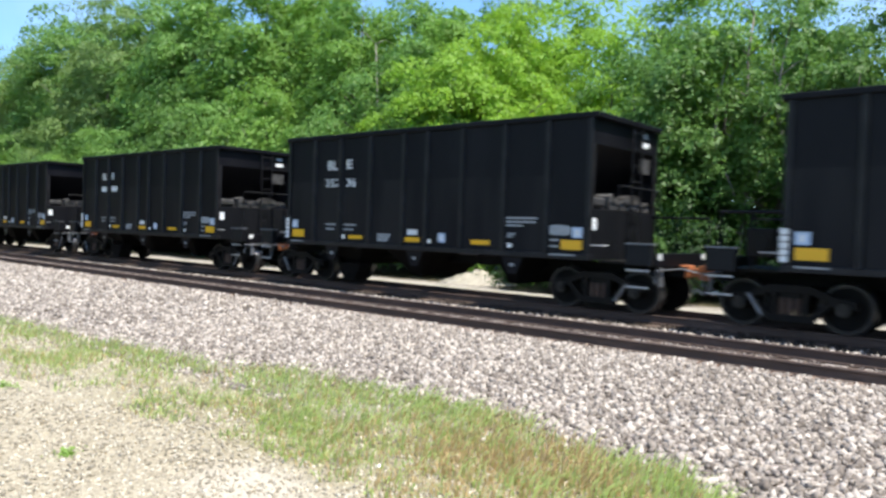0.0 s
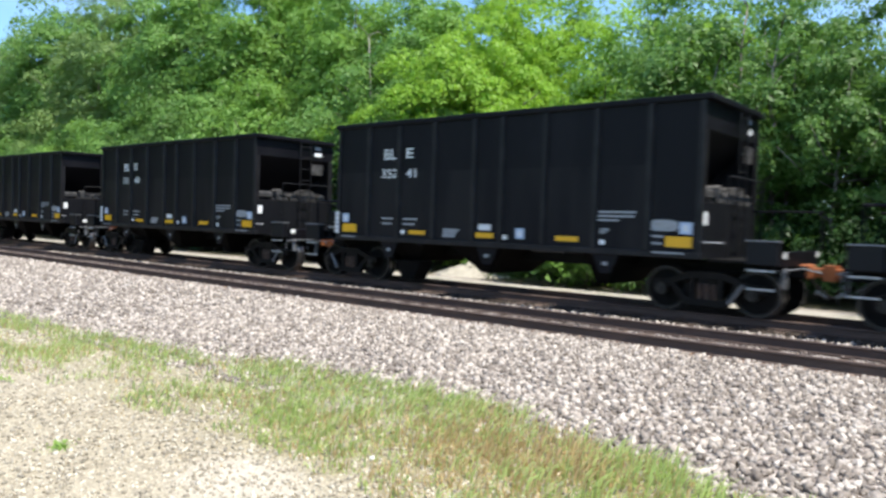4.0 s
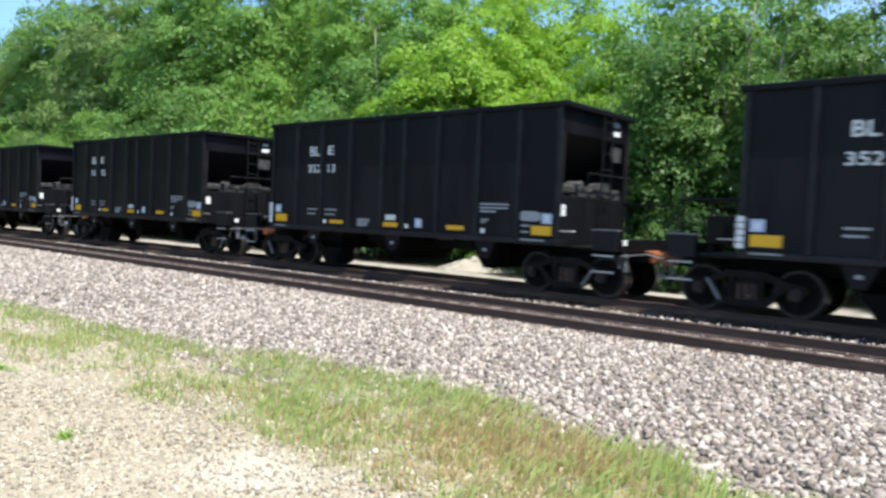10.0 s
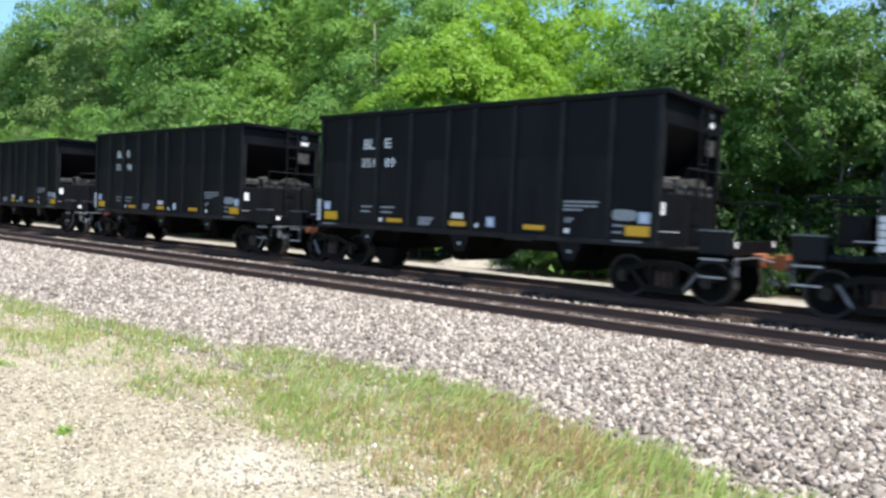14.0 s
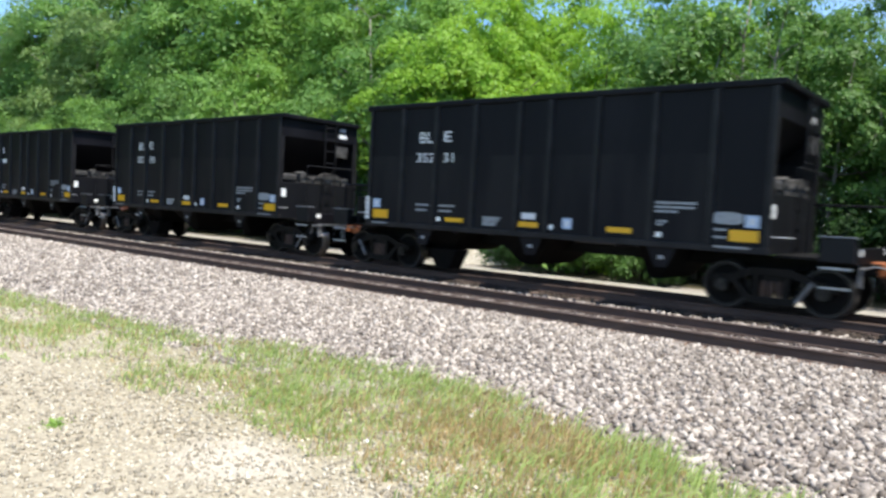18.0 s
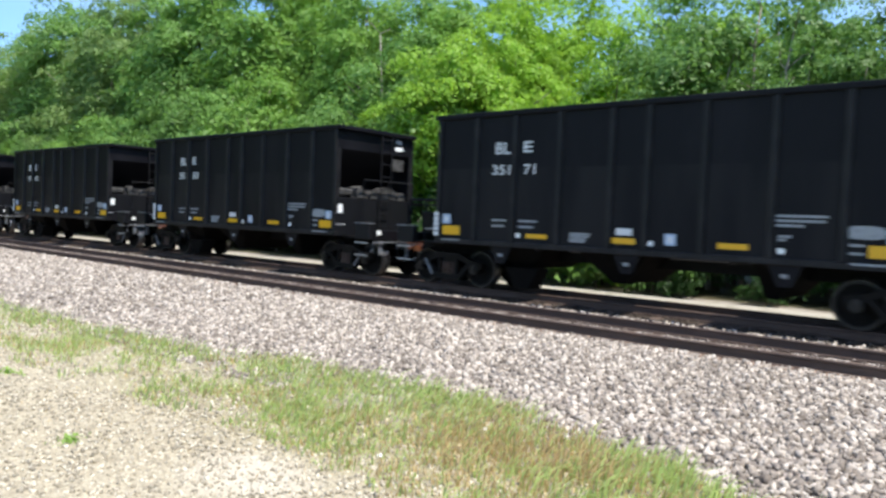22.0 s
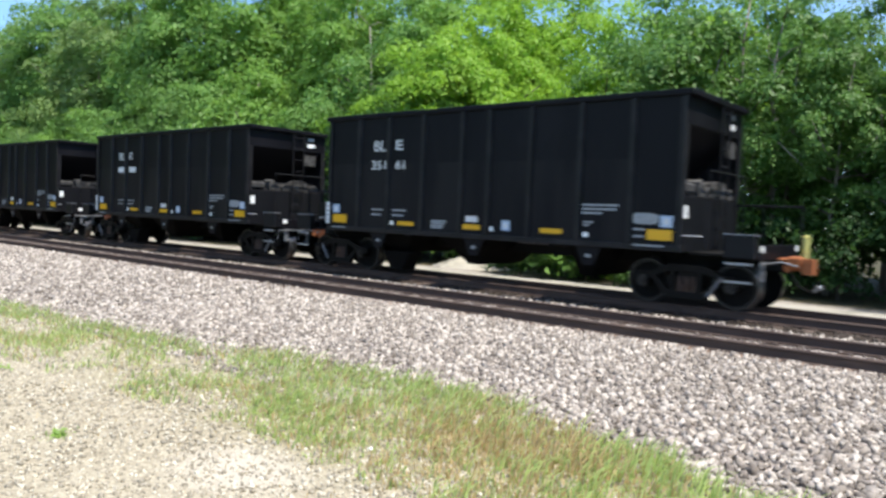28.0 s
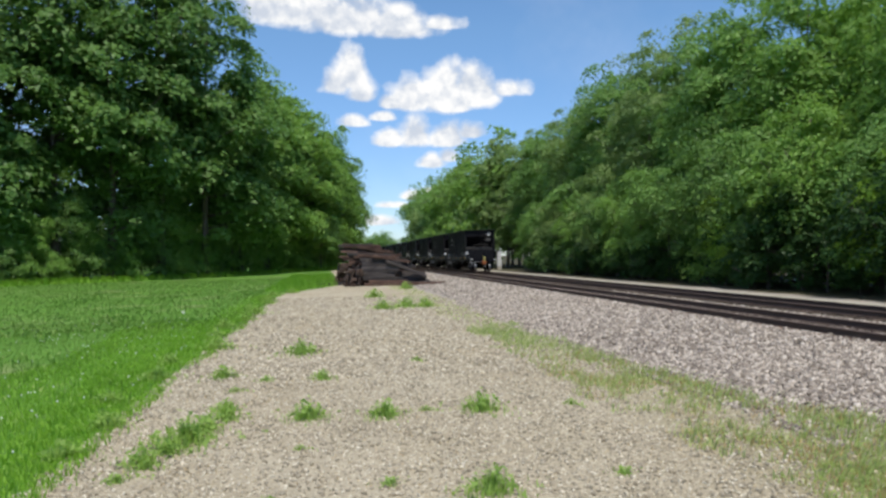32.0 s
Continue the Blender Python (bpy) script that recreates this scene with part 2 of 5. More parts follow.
SHEET = sheet_paint()
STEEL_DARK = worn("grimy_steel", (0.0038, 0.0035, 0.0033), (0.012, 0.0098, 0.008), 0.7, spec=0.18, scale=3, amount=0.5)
# near black: shade beneath the body is put into the bays' colour
UNDER = worn("shaded_underframe", (0.0022, 0.002, 0.0019), (0.0065, 0.0056, 0.005), 0.85, spec=0.1, scale=3, amount=0.5)
STEEL_GREY = worn("galvanised_steel", (0.32, 0.33, 0.34), (0.5, 0.5, 0.5), 0.45, 0.3, scale=6, amount=0.6)
WHEEL_RIM = worn("polished_tread", (0.25, 0.25, 0.26), (0.12, 0.1, 0.09), 0.3, 0.9, scale=5)
WHEEL_RING = worn("worn_wheel_ring", (0.02, 0.0165, 0.014), (0.0065, 0.0053, 0.0046), 0.5, 0.3, scale=4, amount=0.4)
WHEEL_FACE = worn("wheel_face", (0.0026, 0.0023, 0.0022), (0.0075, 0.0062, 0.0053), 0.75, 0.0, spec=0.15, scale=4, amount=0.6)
BEARING = worn("greasy_bearing", (0.012, 0.0105, 0.01), (0.05, 0.045, 0.042), 0.45, 0.5, scale=8, amount=0.5)
RUST = worn("rust_orange", (0.3, 0.095, 0.03), (0.12, 0.045, 0.02), 0.85, scale=6, amount=0.4)
RUST_DARK = worn("rust_brown", (0.035, 0.021, 0.016), (0.085, 0.05, 0.035), 0.85, scale=5, amount=0.5)
DECAL_WHITE = worn("white_stencil", (0.62, 0.64, 0.66), (0.4, 0.41, 0.42), 0.6, scale=9, amount=0.4, fine=60)
DECAL_GREY = worn("dull_stencil", (0.26, 0.28, 0.3), (0.12, 0.13, 0.14), 0.6, scale=9, amount=0.5, fine=60)
# pale plate; the blue of skylight on the shaded flank is painted in
DECAL_SKYLIT = worn("skylit_plate", (0.36, 0.46, 0.62), (0.28, 0.34, 0.42), 0.5, scale=8, amount=0.4)
REFLECT_WHITE = worn("white_plate", (0.8, 0.82, 0.82), (0.6, 0.6, 0.58), 0.4, scale=8, amount=0.2)
REFLECT_YELLOW = worn("yellow_reflector", (0.66, 0.36, 0.003), (0.47, 0.25, 0.006), 0.4, scale=8, amount=0.3)
EOT_YELLOW = worn("faded_yellow_paint", (0.5, 0.47, 0.14), (0.3, 0.3, 0.14), 0.55, scale=5, amount=0.4)
RAIL_SIDE = worn("rail_rust", (0.062, 0.039, 0.03), (0.115, 0.074, 0.056), 0.8, scale=4, amount=0.5, stretch=(1, 0.2, 1))
RAIL_TOP = worn("rail_head", (0.215, 0.185, 0.168), (0.135, 0.112, 0.1), 0.6, 0.0, scale=3, amount=0.4)
TIE_WOOD = varied("tie_wood", (0.05, 0.036, 0.028), (0.16, 0.115, 0.09), 0.9, 12, 0.4)
def weathered(name, low, high):
    """Old tie wood, split along the grain, with pale splintered spots."""
    m = varied(name, low, high, 0.9, 9, 0.5)
    nt = m.node_tree
    p = nt.nodes["Principled BSDF"]
    was = p.inputs["Base Color"].links[0].from_socket
    where = nt.nodes.new("ShaderNodeNewGeometry").outputs["Position"]
    spot = ramp(nt, noise_at(nt, 2.6, 4, 0.7, where), [(0.63, (0, 0, 0)), (0.7, (0.8, 0.8, 0.8))])
    col = mixed(nt, spot, was, (0.27, 0.22, 0.185))
    crack = ramp(nt, noise_at(nt, 6.0, 3, 0.6, stretch=(0.2, 3, 3)), [(0.4, (0.5, 0.5, 0.5)), (0.52, (1, 1, 1))])
    nt.links.new(mixed(nt, 1.0, col, crack, "MULTIPLY"), p.inputs["Base Color"])
    return m


PILE_WOOD = weathered("old_tie_wood", (0.045, 0.04, 0.04), (0.125, 0.108, 0.104))
PILE_BROWN = weathered("red_brown_tie_wood", (0.07, 0.041, 0.032), (0.19, 0.115, 0.088))
PILE_END = varied("split_tie_end", (0.05, 0.034, 0.026), (0.16, 0.105, 0.08), 0.9, 25, 0.5)
STONE = varied("ballast_stone", (0.165, 0.138, 0.115), (0.73, 0.658, 0.575), 0.85, 60, 0.3, island=True)
# brown staining, with the shade under the train put into the colour
STONE_STAIN_SHADE = varied("oil_and_shade_stone", (0.022, 0.018, 0.015), (0.15, 0.115, 0.09), 0.85, 60, 0.3, island=True)
STONE_DULL = varied("dusty_stone", (0.12, 0.099, 0.087), (0.29, 0.245, 0.215), 0.9, 60, 0.3, island=True)
STONE_RUST = varied("rust_stained_stone", (0.16, 0.1, 0.07), (0.46, 0.35, 0.27), 0.9, 60, 0.3, island=True)
PEBBLE = varied("gravel_pebble", (0.245, 0.213, 0.156), (0.85, 0.778, 0.625), 0.85, 60, 0.2, island=True)
BARK = worn("bark", (0.09, 0.075, 0.06), (0.19, 0.165, 0.14), 0.9, scale=3, amount=0.6, fine=25, bump=0.6, stretch=(1, 1, 0.3))
BARK_PALE = worn("pale_bark", (0.2, 0.18, 0.15), (0.34, 0.31, 0.27), 0.9, scale=3, amount=0.6, fine=25, bump=0.5, stretch=(1, 1, 0.3))
LEAF_LIME = leafy("leaf_lime", (0.165, 0.315, 0.033), (0.29, 0.475, 0.06), (0.42, 0.66, 0.07), 0.46)
LEAF_MID = leafy("leaf_mid", (0.11, 0.225, 0.044), (0.225, 0.385, 0.08), (0.34, 0.6, 0.09), 0.42)
LEAF_DEEP = leafy("leaf_deep", (0.066, 0.145, 0.037), (0.155, 0.28, 0.064), (0.22, 0.44, 0.08), 0.38)
LEAF_BLUE = leafy("leaf_bluish", (0.1, 0.21, 0.054), (0.22, 0.375, 0.096), (0.3, 0.57, 0.1), 0.4)
# shade of the overhanging crowns is put into this dark green
LEAF_SHADED = leafy("leaf_shade", (0.018, 0.05, 0.014), (0.055, 0.125, 0.03), (0.1, 0.22, 0.04), 0.4)
LEAF_GREY = leafy("leaf_greyish", (0.125, 0.21, 0.066), (0.245, 0.35, 0.12), (0.34, 0.54, 0.13), 0.42)
GRASS_LAWN = leafy("lawn_grass", (0.1, 0.25, 0.022), (0.3, 0.53, 0.06), (0.34, 0.64, 0.065), 0.45)
GRASS_MOWN = leafy("mown_grass", (0.075, 0.165, 0.03), (0.19, 0.31, 0.06), (0.2, 0.37, 0.06), 0.4)
GRASS_RANK = leafy("rank_grass", (0.06, 0.15, 0.02), (0.15, 0.3, 0.05), (0.2, 0.42, 0.06), 0.5)
GRASS_DRY = leafy("dry_grass", (0.36, 0.25, 0.12), (0.62, 0.47, 0.25), (0.6, 0.45, 0.22), 0.45)
GRASS_RED = leafy("reddish_grass", (0.44, 0.32, 0.155), (0.66, 0.52, 0.28), (0.64, 0.5, 0.26), 0.45)
GRASS_WEED = leafy("weed_grass", (0.3, 0.41, 0.12), (0.58, 0.66, 0.28), (0.56, 0.7, 0.24), 0.5)
CABINET = worn("pale_cabinet_paint", (0.55, 0.56, 0.55), (0.4, 0.4, 0.38), 0.5, scale=3, amount=0.3)
HEAP = worn("gravel_heap_grit", (0.4, 0.37, 0.31), (0.24, 0.215, 0.175), 0.95, scale=4, amount=0.7, fine=45, bump=0.8)


def ground_material():
    """Pale gravel yard, green lawn beyond its edge, earth and leaf litter under the woods."""
    m, nt, p = shader("ground_surface", 0.95, 0, 0.15)
    pos = nt.nodes.new("ShaderNodeNewGeometry").outputs["Position"]
    xyz = nt.nodes.new("ShaderNodeSeparateXYZ")
    nt.links.new(pos, xyz.inputs[0])
    x, y = xyz.outputs[0], xyz.outputs[1]
    broad, mid, fine = noise_at(nt, 0.25, 5, 0.6, pos), noise_at(nt, 1.7, 5, 0.65, pos), noise_at(nt, 26, 5, 0.7, pos)
    grit = nt.nodes.new("ShaderNodeTexVoronoi")
    grit.inputs["Scale"].default_value = 42
    nt.links.new(pos, grit.inputs["Vector"])
    gravel = ramp(nt, grit.outputs["Color"], [(0.0, (0.15, 0.127, 0.09)), (0.45, (0.31, 0.27, 0.193)), (1.0, (0.62, 0.555, 0.42))])
    gravel = mixed(nt, calc(nt, "MULTIPLY", mid, 0.55), gravel, (0.3, 0.258, 0.182))
    gravel = mixed(nt, ramp(nt, broad, [(0.42, (0, 0, 0)), (0.6, (0.6, 0.6, 0.6))]), gravel, (0.41, 0.368, 0.28))
    lawn = ramp(nt, calc(nt, "ADD", calc(nt, "MULTIPLY", mid, 0.5), calc(nt, "MULTIPLY", fine, 0.5)),
                [(0.3, (0.05, 0.13, 0.018)), (0.55, (0.1, 0.22, 0.032)), (0.75, (0.18, 0.28, 0.06))])
    lawn = mixed(nt, ramp(nt, broad, [(0.55, (0, 0, 0)), (0.66, (0.5, 0.5, 0.5))]), lawn, (0.3, 0.31, 0.16))
    wob = calc(nt, "MULTIPLY", calc(nt, "SUBTRACT", mid, 0.5), 1.1)
    xw = calc(nt, "ADD", x, wob)
    bend = calc(nt, "MULTIPLY", calc(nt, "MULTIPLY", calc(nt, "SUBTRACT", y, 40.0), 0.1, True), 2.9)
    is_lawn = calc(nt, "MULTIPLY", calc(nt, "SUBTRACT", calc(nt, "ADD", bend, -2.42), xw), 5.0, True)
    col = mixed(nt, is_lawn, gravel, lawn)
    # bleached sandy patch beside the grass
    px, py = calc(nt, "MULTIPLY", calc(nt, "SUBTRACT", x, 3.25), 1.7), calc(nt, "MULTIPLY", calc(nt, "SUBTRACT", y, 4.6), 1.5)
    gone = calc(nt, "SUBTRACT", calc(nt, "ADD", 0.55, mid), calc(nt, "ADD", calc(nt, "MULTIPLY", px, px), calc(nt, "MULTIPLY", py, py)), True)
    col = mixed(nt, calc(nt, "MULTIPLY", gone, 0.6), col, (0.52, 0.475, 0.4))
    # strip of thin grass between the yard and the ballast
    strip = calc(nt, "MULTIPLY", calc(nt, "SUBTRACT", 1.0, calc(nt, "ABSOLUTE", calc(nt, "MULTIPLY", calc(nt, "SUBTRACT", xw, 4.8), 0.72))), 1.8, True)
    strip = calc(nt, "MULTIPLY", strip, calc(nt, "ADD", mid, 0.1), True)
    near = calc(nt, "SUBTRACT", 1.0, calc(nt, "MULTIPLY", calc(nt, "SUBTRACT", y, 8.0), 0.25, True))
    strip = calc(nt, "MULTIPLY", strip, calc(nt, "ADD", calc(nt, "MULTIPLY", near, 0.75), 0.2))
    col = mixed(nt, strip, col, ramp(nt, fine, [(0.35, (0.15, 0.15, 0.065)), (0.65, (0.33, 0.28, 0.15))]))
    rubble = ramp(nt, grit.outputs["Color"], [(0.0, (0.09, 0.08, 0.07)), (0.45, (0.27, 0.24, 0.21)), (1.0, (0.52, 0.47, 0.42))])
    col = mixed(nt, calc(nt, "MULTIPLY", calc(nt, "SUBTRACT", xw, 4.75), 1.3, True), col, rubble)
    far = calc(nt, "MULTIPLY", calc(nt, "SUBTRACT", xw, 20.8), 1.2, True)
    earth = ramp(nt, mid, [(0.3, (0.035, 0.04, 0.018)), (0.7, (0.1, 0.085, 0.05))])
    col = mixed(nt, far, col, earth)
    nt.links.new(col, p.inputs["Base Color"])
    relief(nt, p, calc(nt, "ADD", grit.outputs["Distance"], fine), 0.6, 0.02)
    return m


def bed_material():
    """Crushed pinkish-grey stone between and under the ties, darkened where the train's shade lies."""
    m, nt, p = shader("ballast_bed", 0.95, 0, 0.15)
    pos = nt.nodes.new("ShaderNodeNewGeometry").outputs["Position"]
    v = nt.nodes.new("ShaderNodeTexVoronoi")
    v.inputs["Scale"].default_value = 17
    nt.links.new(pos, v.inputs["Vector"])
    col = ramp(nt, v.outputs["Color"], [(0.0, (0.08, 0.07, 0.062)), (0.45, (0.27, 0.235, 0.21)), (1.0, (0.52, 0.46, 0.415))])
    col = mixed(nt, ramp(nt, noise_at(nt, 0.6, 4, 0.6, pos), [(0.45, (0, 0, 0)), (0.7, (0.45, 0.45, 0.45))]), col, (0.2, 0.15, 0.115))
    xyz = nt.nodes.new("ShaderNodeSeparateXYZ")
    nt.links.new(pos, xyz.inputs[0])
    # far track: oil stain and the train's shade painted in as dark brown
    oil_and_shade = calc(nt, "MULTIPLY", calc(nt, "SUBTRACT", xyz.outputs[0], 13.5), 2.5, True)
    oil_and_shade = calc(nt, "MULTIPLY", oil_and_shade, calc(nt, "ADD", noise_at(nt, 1.4, 4, 0.6, pos), 0.3), True)
    col = mixed(nt, calc(nt, "MULTIPLY", oil_and_shade, 1.25, True), col, (0.04, 0.03, 0.023))
    nt.links.new(col, p.inputs["Base Color"])
    relief(nt, p, v.outputs["Distance"], 1.0, 0.04)
    return m


GROUND, BED = ground_material(), bed_material()

# ---- building helpers ----
def mesh_from(name, verts, faces, mat, smooth=False):
    """A mesh from arrays of corners and of faces that all have the same number of corners."""
    verts, faces = np.asarray(verts, dtype=np.float32), np.asarray(faces, dtype=np.int32)
    me = bpy.data.meshes.new(name)
    me.vertices.add(len(verts))
    me.vertices.foreach_set("co", verts.ravel())
    k = faces.shape[1]
    me.loops.add(faces.size)
    me.loops.foreach_set("vertex_index", faces.ravel())
    me.polygons.add(len(faces))
    me.polygons.foreach_set("loop_start", np.arange(len(faces), dtype=np.int32) * k)
    me.update(calc_edges=True)
    if smooth:
        me.polygons.foreach_set("use_smooth", np.ones(len(faces), dtype=bool))
    me.materials.append(mat)
    return me


def finish(bm, name, mat, smooth=False):
    bmesh.ops.recalc_face_normals(bm, faces=bm.faces)
    me = bpy.data.meshes.new(name)
    bm.to_mesh(me)
    bm.free()
    if smooth:
        me.polygons.foreach_set("use_smooth", np.ones(len(me.polygons), dtype=bool))
    for one in (mat if isinstance(mat, (list, tuple)) else [mat]):
        me.materials.append(one)
    return me


def part(name, bm, mat, parent, label="", smooth=False):
    me = bm if isinstance(bm, bpy.types.Mesh) else finish(bm, name, mat, smooth)
    ob = new(name, me)
    ob.parent = parent
    if label:
        tagged(ob, label)
    return ob


def box(bm, x0, x1, y0, y1, z0, z1, bevel=0.0):
    vs = [bm.verts.new((x, y, z)) for z in (z0, z1) for y in (y0, y1) for x in (x0, x1)]
    fs = [bm.faces.new([vs[i] for i in q]) for q in ((0, 2, 3, 1), (4, 5, 7, 6), (0, 1, 5, 4), (2, 6, 7, 3), (0, 4, 6, 2), (1, 3, 7, 5))]
    if bevel:
        edges = list({e for f in fs for e in f.edges})
        bmesh.ops.bevel(bm, geom=edges, offset=bevel, segments=1, affect="EDGES")
    return bm


def boxed(x0, x1, y0, y1, z0, z1, bevel=0.0):
    return box(bmesh.new(), x0, x1, y0, y1, z0, z1, bevel)


def prism(bm, outline, axis, a, b):
    """Sweep an outline of (p, q) from a to b along an axis: x -> (y, z), y -> (x, z), z -> (x, y)."""
    def at(p, q, r):
        return {"x": (r, p, q), "y": (p, r, q), "z": (p, q, r)}[axis]
    lo, hi = [bm.verts.new(at(p, q, a)) for p, q in outline], [bm.verts.new(at(p, q, b)) for p, q in outline]
    n = len(outline)
    bm.faces.new(lo[::-1])
    bm.faces.new(hi)
    for i in range(n):
        bm.faces.new((lo[i], lo[(i + 1) % n], hi[(i + 1) % n], hi[i]))
    return bm


def tube(bm, points, radius, sides=6):
    """A round bar along points; radius may be a list."""
    pts = [Vector(p) for p in points]
    rad = radius if isinstance(radius, (list, tuple)) else [radius] * len(pts)
    rings = []
    for i, p in enumerate(pts):
        d = (pts[min(i + 1, len(pts) - 1)] - pts[max(i - 1, 0)]).normalized()
        u = d.orthogonal().normalized() if abs(d.z) > 0.9 else d.cross(Vector((0, 0, 1))).normalized()
        w = d.cross(u)
        rings.append([bm.verts.new(p + (u * math.cos(2 * math.pi * k / sides) + w * math.sin(2 * math.pi * k / sides)) * rad[i]) for k in range(sides)])
    for a, b in zip(rings, rings[1:]):
        for k in range(sides):
            bm.faces.new((a[k], a[(k + 1) % sides], b[(k + 1) % sides], b[k]))
    bm.faces.new(rings[0][::-1])
    bm.faces.new(rings[-1])
    return bm


def disc(bm, x0, x1, y, z, r, sides=20):
    """A wheel-like disc whose axis runs along x."""
    prism(bm, [(y + r * math.cos(2 * math.pi * k / sides), z + r * math.sin(2 * math.pi * k / sides)) for k in range(sides)], "x", x0, x1)
    return bm


rng = np.random.default_rng(7)
RAIL_Z = 0.319                      # top of the rails
NEAR_X, FAR_X = 11.47, 15.35        # middle of the near and of the far track
GAUGE = 1.507
BED_Z = RAIL_Z - 0.185

# ---- ground: one sheet to the horizon ----
def ground_height(x, y):
    lump = 0.035 * noise.noise(Vector((x * 0.35, y * 0.35, 0))) + 0.02 * noise.noise(Vector((x * 1.3, y * 1.3, 4)))
    z = lump * (1.0 if -60 < y < 140 and -60 < x < 60 else 0.0)
    if x < -2.4:
        z -= min(0.25, (-2.4 - x) * 0.03)
    if x > 17:
        z -= 0.02
    return z


gx = sorted(set([-2500, -900, -400, -150, -70, -45, -30] + [round(v, 2) for v in np.arange(-22, 8.1, 0.5)] + list(range(9, 27)) + [32, 45, 80, 200, 600, 2500]))
gy = sorted(set([-2500, -800, -300, -100, -50, -25, -12, -6] + [round(v, 2) for v in np.arange(-3, 40, 0.5)] + list(range(40, 90, 2)) + [100, 120, 150, 200, 300, 500, 900, 2500]))
gv = [(x, y, ground_height(x, y)) for y in gy for x in gx]
n = len(gx)
gf = [(j * n + i, j * n + i + 1, (j + 1) * n + i + 1, (j + 1) * n + i) for j in range(len(gy) - 1) for i in range(n - 1)]
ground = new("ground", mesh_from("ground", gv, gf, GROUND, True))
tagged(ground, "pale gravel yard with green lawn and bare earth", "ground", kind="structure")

# ballast bed under both tracks
prof = [(5.5, -0.06), (6.3, 0.03), (9.3, BED_Z - 0.01), (10.1, BED_Z), (16.8, BED_Z), (17.6, 0.08), (18.6, -0.02), (18.6, -0.4), (5.5, -0.4)]
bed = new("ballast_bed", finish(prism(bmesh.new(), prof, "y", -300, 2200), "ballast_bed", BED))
tagged(bed, "bed of crushed pinkish-grey stone under the tracks", "ballast", kind="structure")
# service road beyond the far track
road_v, road_f = [], []
ys = list(np.arange(-30, 120, 2.0)) + [150, 250, 500, 1500]
for j, y in enumerate(ys):
    e = 0.5 * noise.noise(Vector((0, y * 0.3, 0)))
    for x, z in ((18.8, -0.05), (19.05, 0.02), (19.5, 0.04), (19.9 + e, 0.035), (20.2 + e, -0.05)):
        road_v.append((x, y, z + 0.02 * noise.noise(Vector((x, y * 0.6, 2)))))
for j in range(len(ys) - 1):
    for i in range(4):
        a = j * 5 + i
        road_f.append((a, a + 1, a + 6, a + 5))
ROAD = worn("service_road_gravel", (0.35, 0.326, 0.278), (0.17, 0.165, 0.12), 0.95, scale=1.3, amount=0.55, fine=30, bump=0.6, spec=0.15)
road = new("road", mesh_from("road", road_v, road_f, ROAD, True))
tagged(road, "pale gravel service road along the woods", "road", kind="structure")


# ---- tracks ----
RAIL_OUTLINE = [(-0.07, 0), (0.07, 0), (0.07, 0.012), (0.012, 0.03), (0.01, 0.118), (0.035, 0.132), (0.036, 0.158), (0.028, 0.168),
                (-0.028, 0.168), (-0.036, 0.158), (-0.035, 0.132), (-0.01, 0.118), (-0.012, 0.03), (-0.07, 0.012)]


def track(xc, label):
    base = new("railway_track")
    base.location = (xc, 0, 0)
    tagged(base, label, "railway track", "tracks", "structure")
    for side in (-1, 1):
        x = side * GAUGE / 2
        bm = prism(bmesh.new(), [(x + px, RAIL_Z - 0.168 + pz) for px, pz in RAIL_OUTLINE], "y", -300, 2000)
        me = finish(bm, "rail", [RAIL_SIDE, RAIL_TOP])
        for f in me.polygons:
            if f.normal.z > 0.9 and f.center.z > RAIL_Z - 0.01:
                f.material_index = 1
        part("rail", me, None, base, "rusty-sided steel rail with a worn top")
    # ties, each a little askew; tie plates with them
    shapes = []
    for k in range(4):
        w = 0.115 + 0.006 * k
        shapes.append(finish(boxed(-1.3, 1.3, -w, w, RAIL_Z - 0.34, RAIL_Z - 0.172 - 0.004 * k, 0.012), "tie", TIE_WOOD))
    plate = finish(boxed(-0.17, 0.17, -0.09, 0.09, 0, 0.014), "tie_plate", RUST_DARK)
    r = random.Random(int(xc * 10))
    for i in range(150):
        y = -6 + i * 0.52
        ob = part("tie", shapes[r.randrange(4)], None, base)
        ob.location, ob.rotation_euler = (r.uniform(-0.05, 0.05), y + r.uniform(-0.03, 0.03), r.uniform(-0.008, 0.004)), (0, 0, r.uniform(-0.02, 0.02))
        if 8 < i < 70:
            for side in (-1, 1):
                p = part("tie_plate", plate, None, base)
                p.location = (side * GAUGE / 2, y, RAIL_Z - 0.178)
    bm = bmesh.new()
    for i in range(300):
        y = -6 + (150 + i) * 0.52
        box(bm, -1.3 + r.uniform(-0.05, 0.05), 1.3, y - 0.12, y + 0.12, RAIL_Z - 0.3, RAIL_Z - 0.176)
    tagged(part("tie_row", bm, TIE_WOOD, base, "weathered wooden ties further down the track"), kind="stuff")
    return base


track(NEAR_X, "empty railway track with rusty rails on wooden ties")
track(FAR_X, "railway track with rusty rails carrying the train")

# ---- the train ----
CAR_PITCH, SPEED, LEAD = 14.11, 17.073, 3.66
MID = 5.325                          # from the body's front edge to the middle
HALF = 1.53                          # half the body's width
RIBS = [1.41, 2.52, 3.72, 4.97, 5.78, 6.93, 8.19, 9.37]
FRONT, REAR = 0.2, 10.46


def yy(u):
    return MID - u


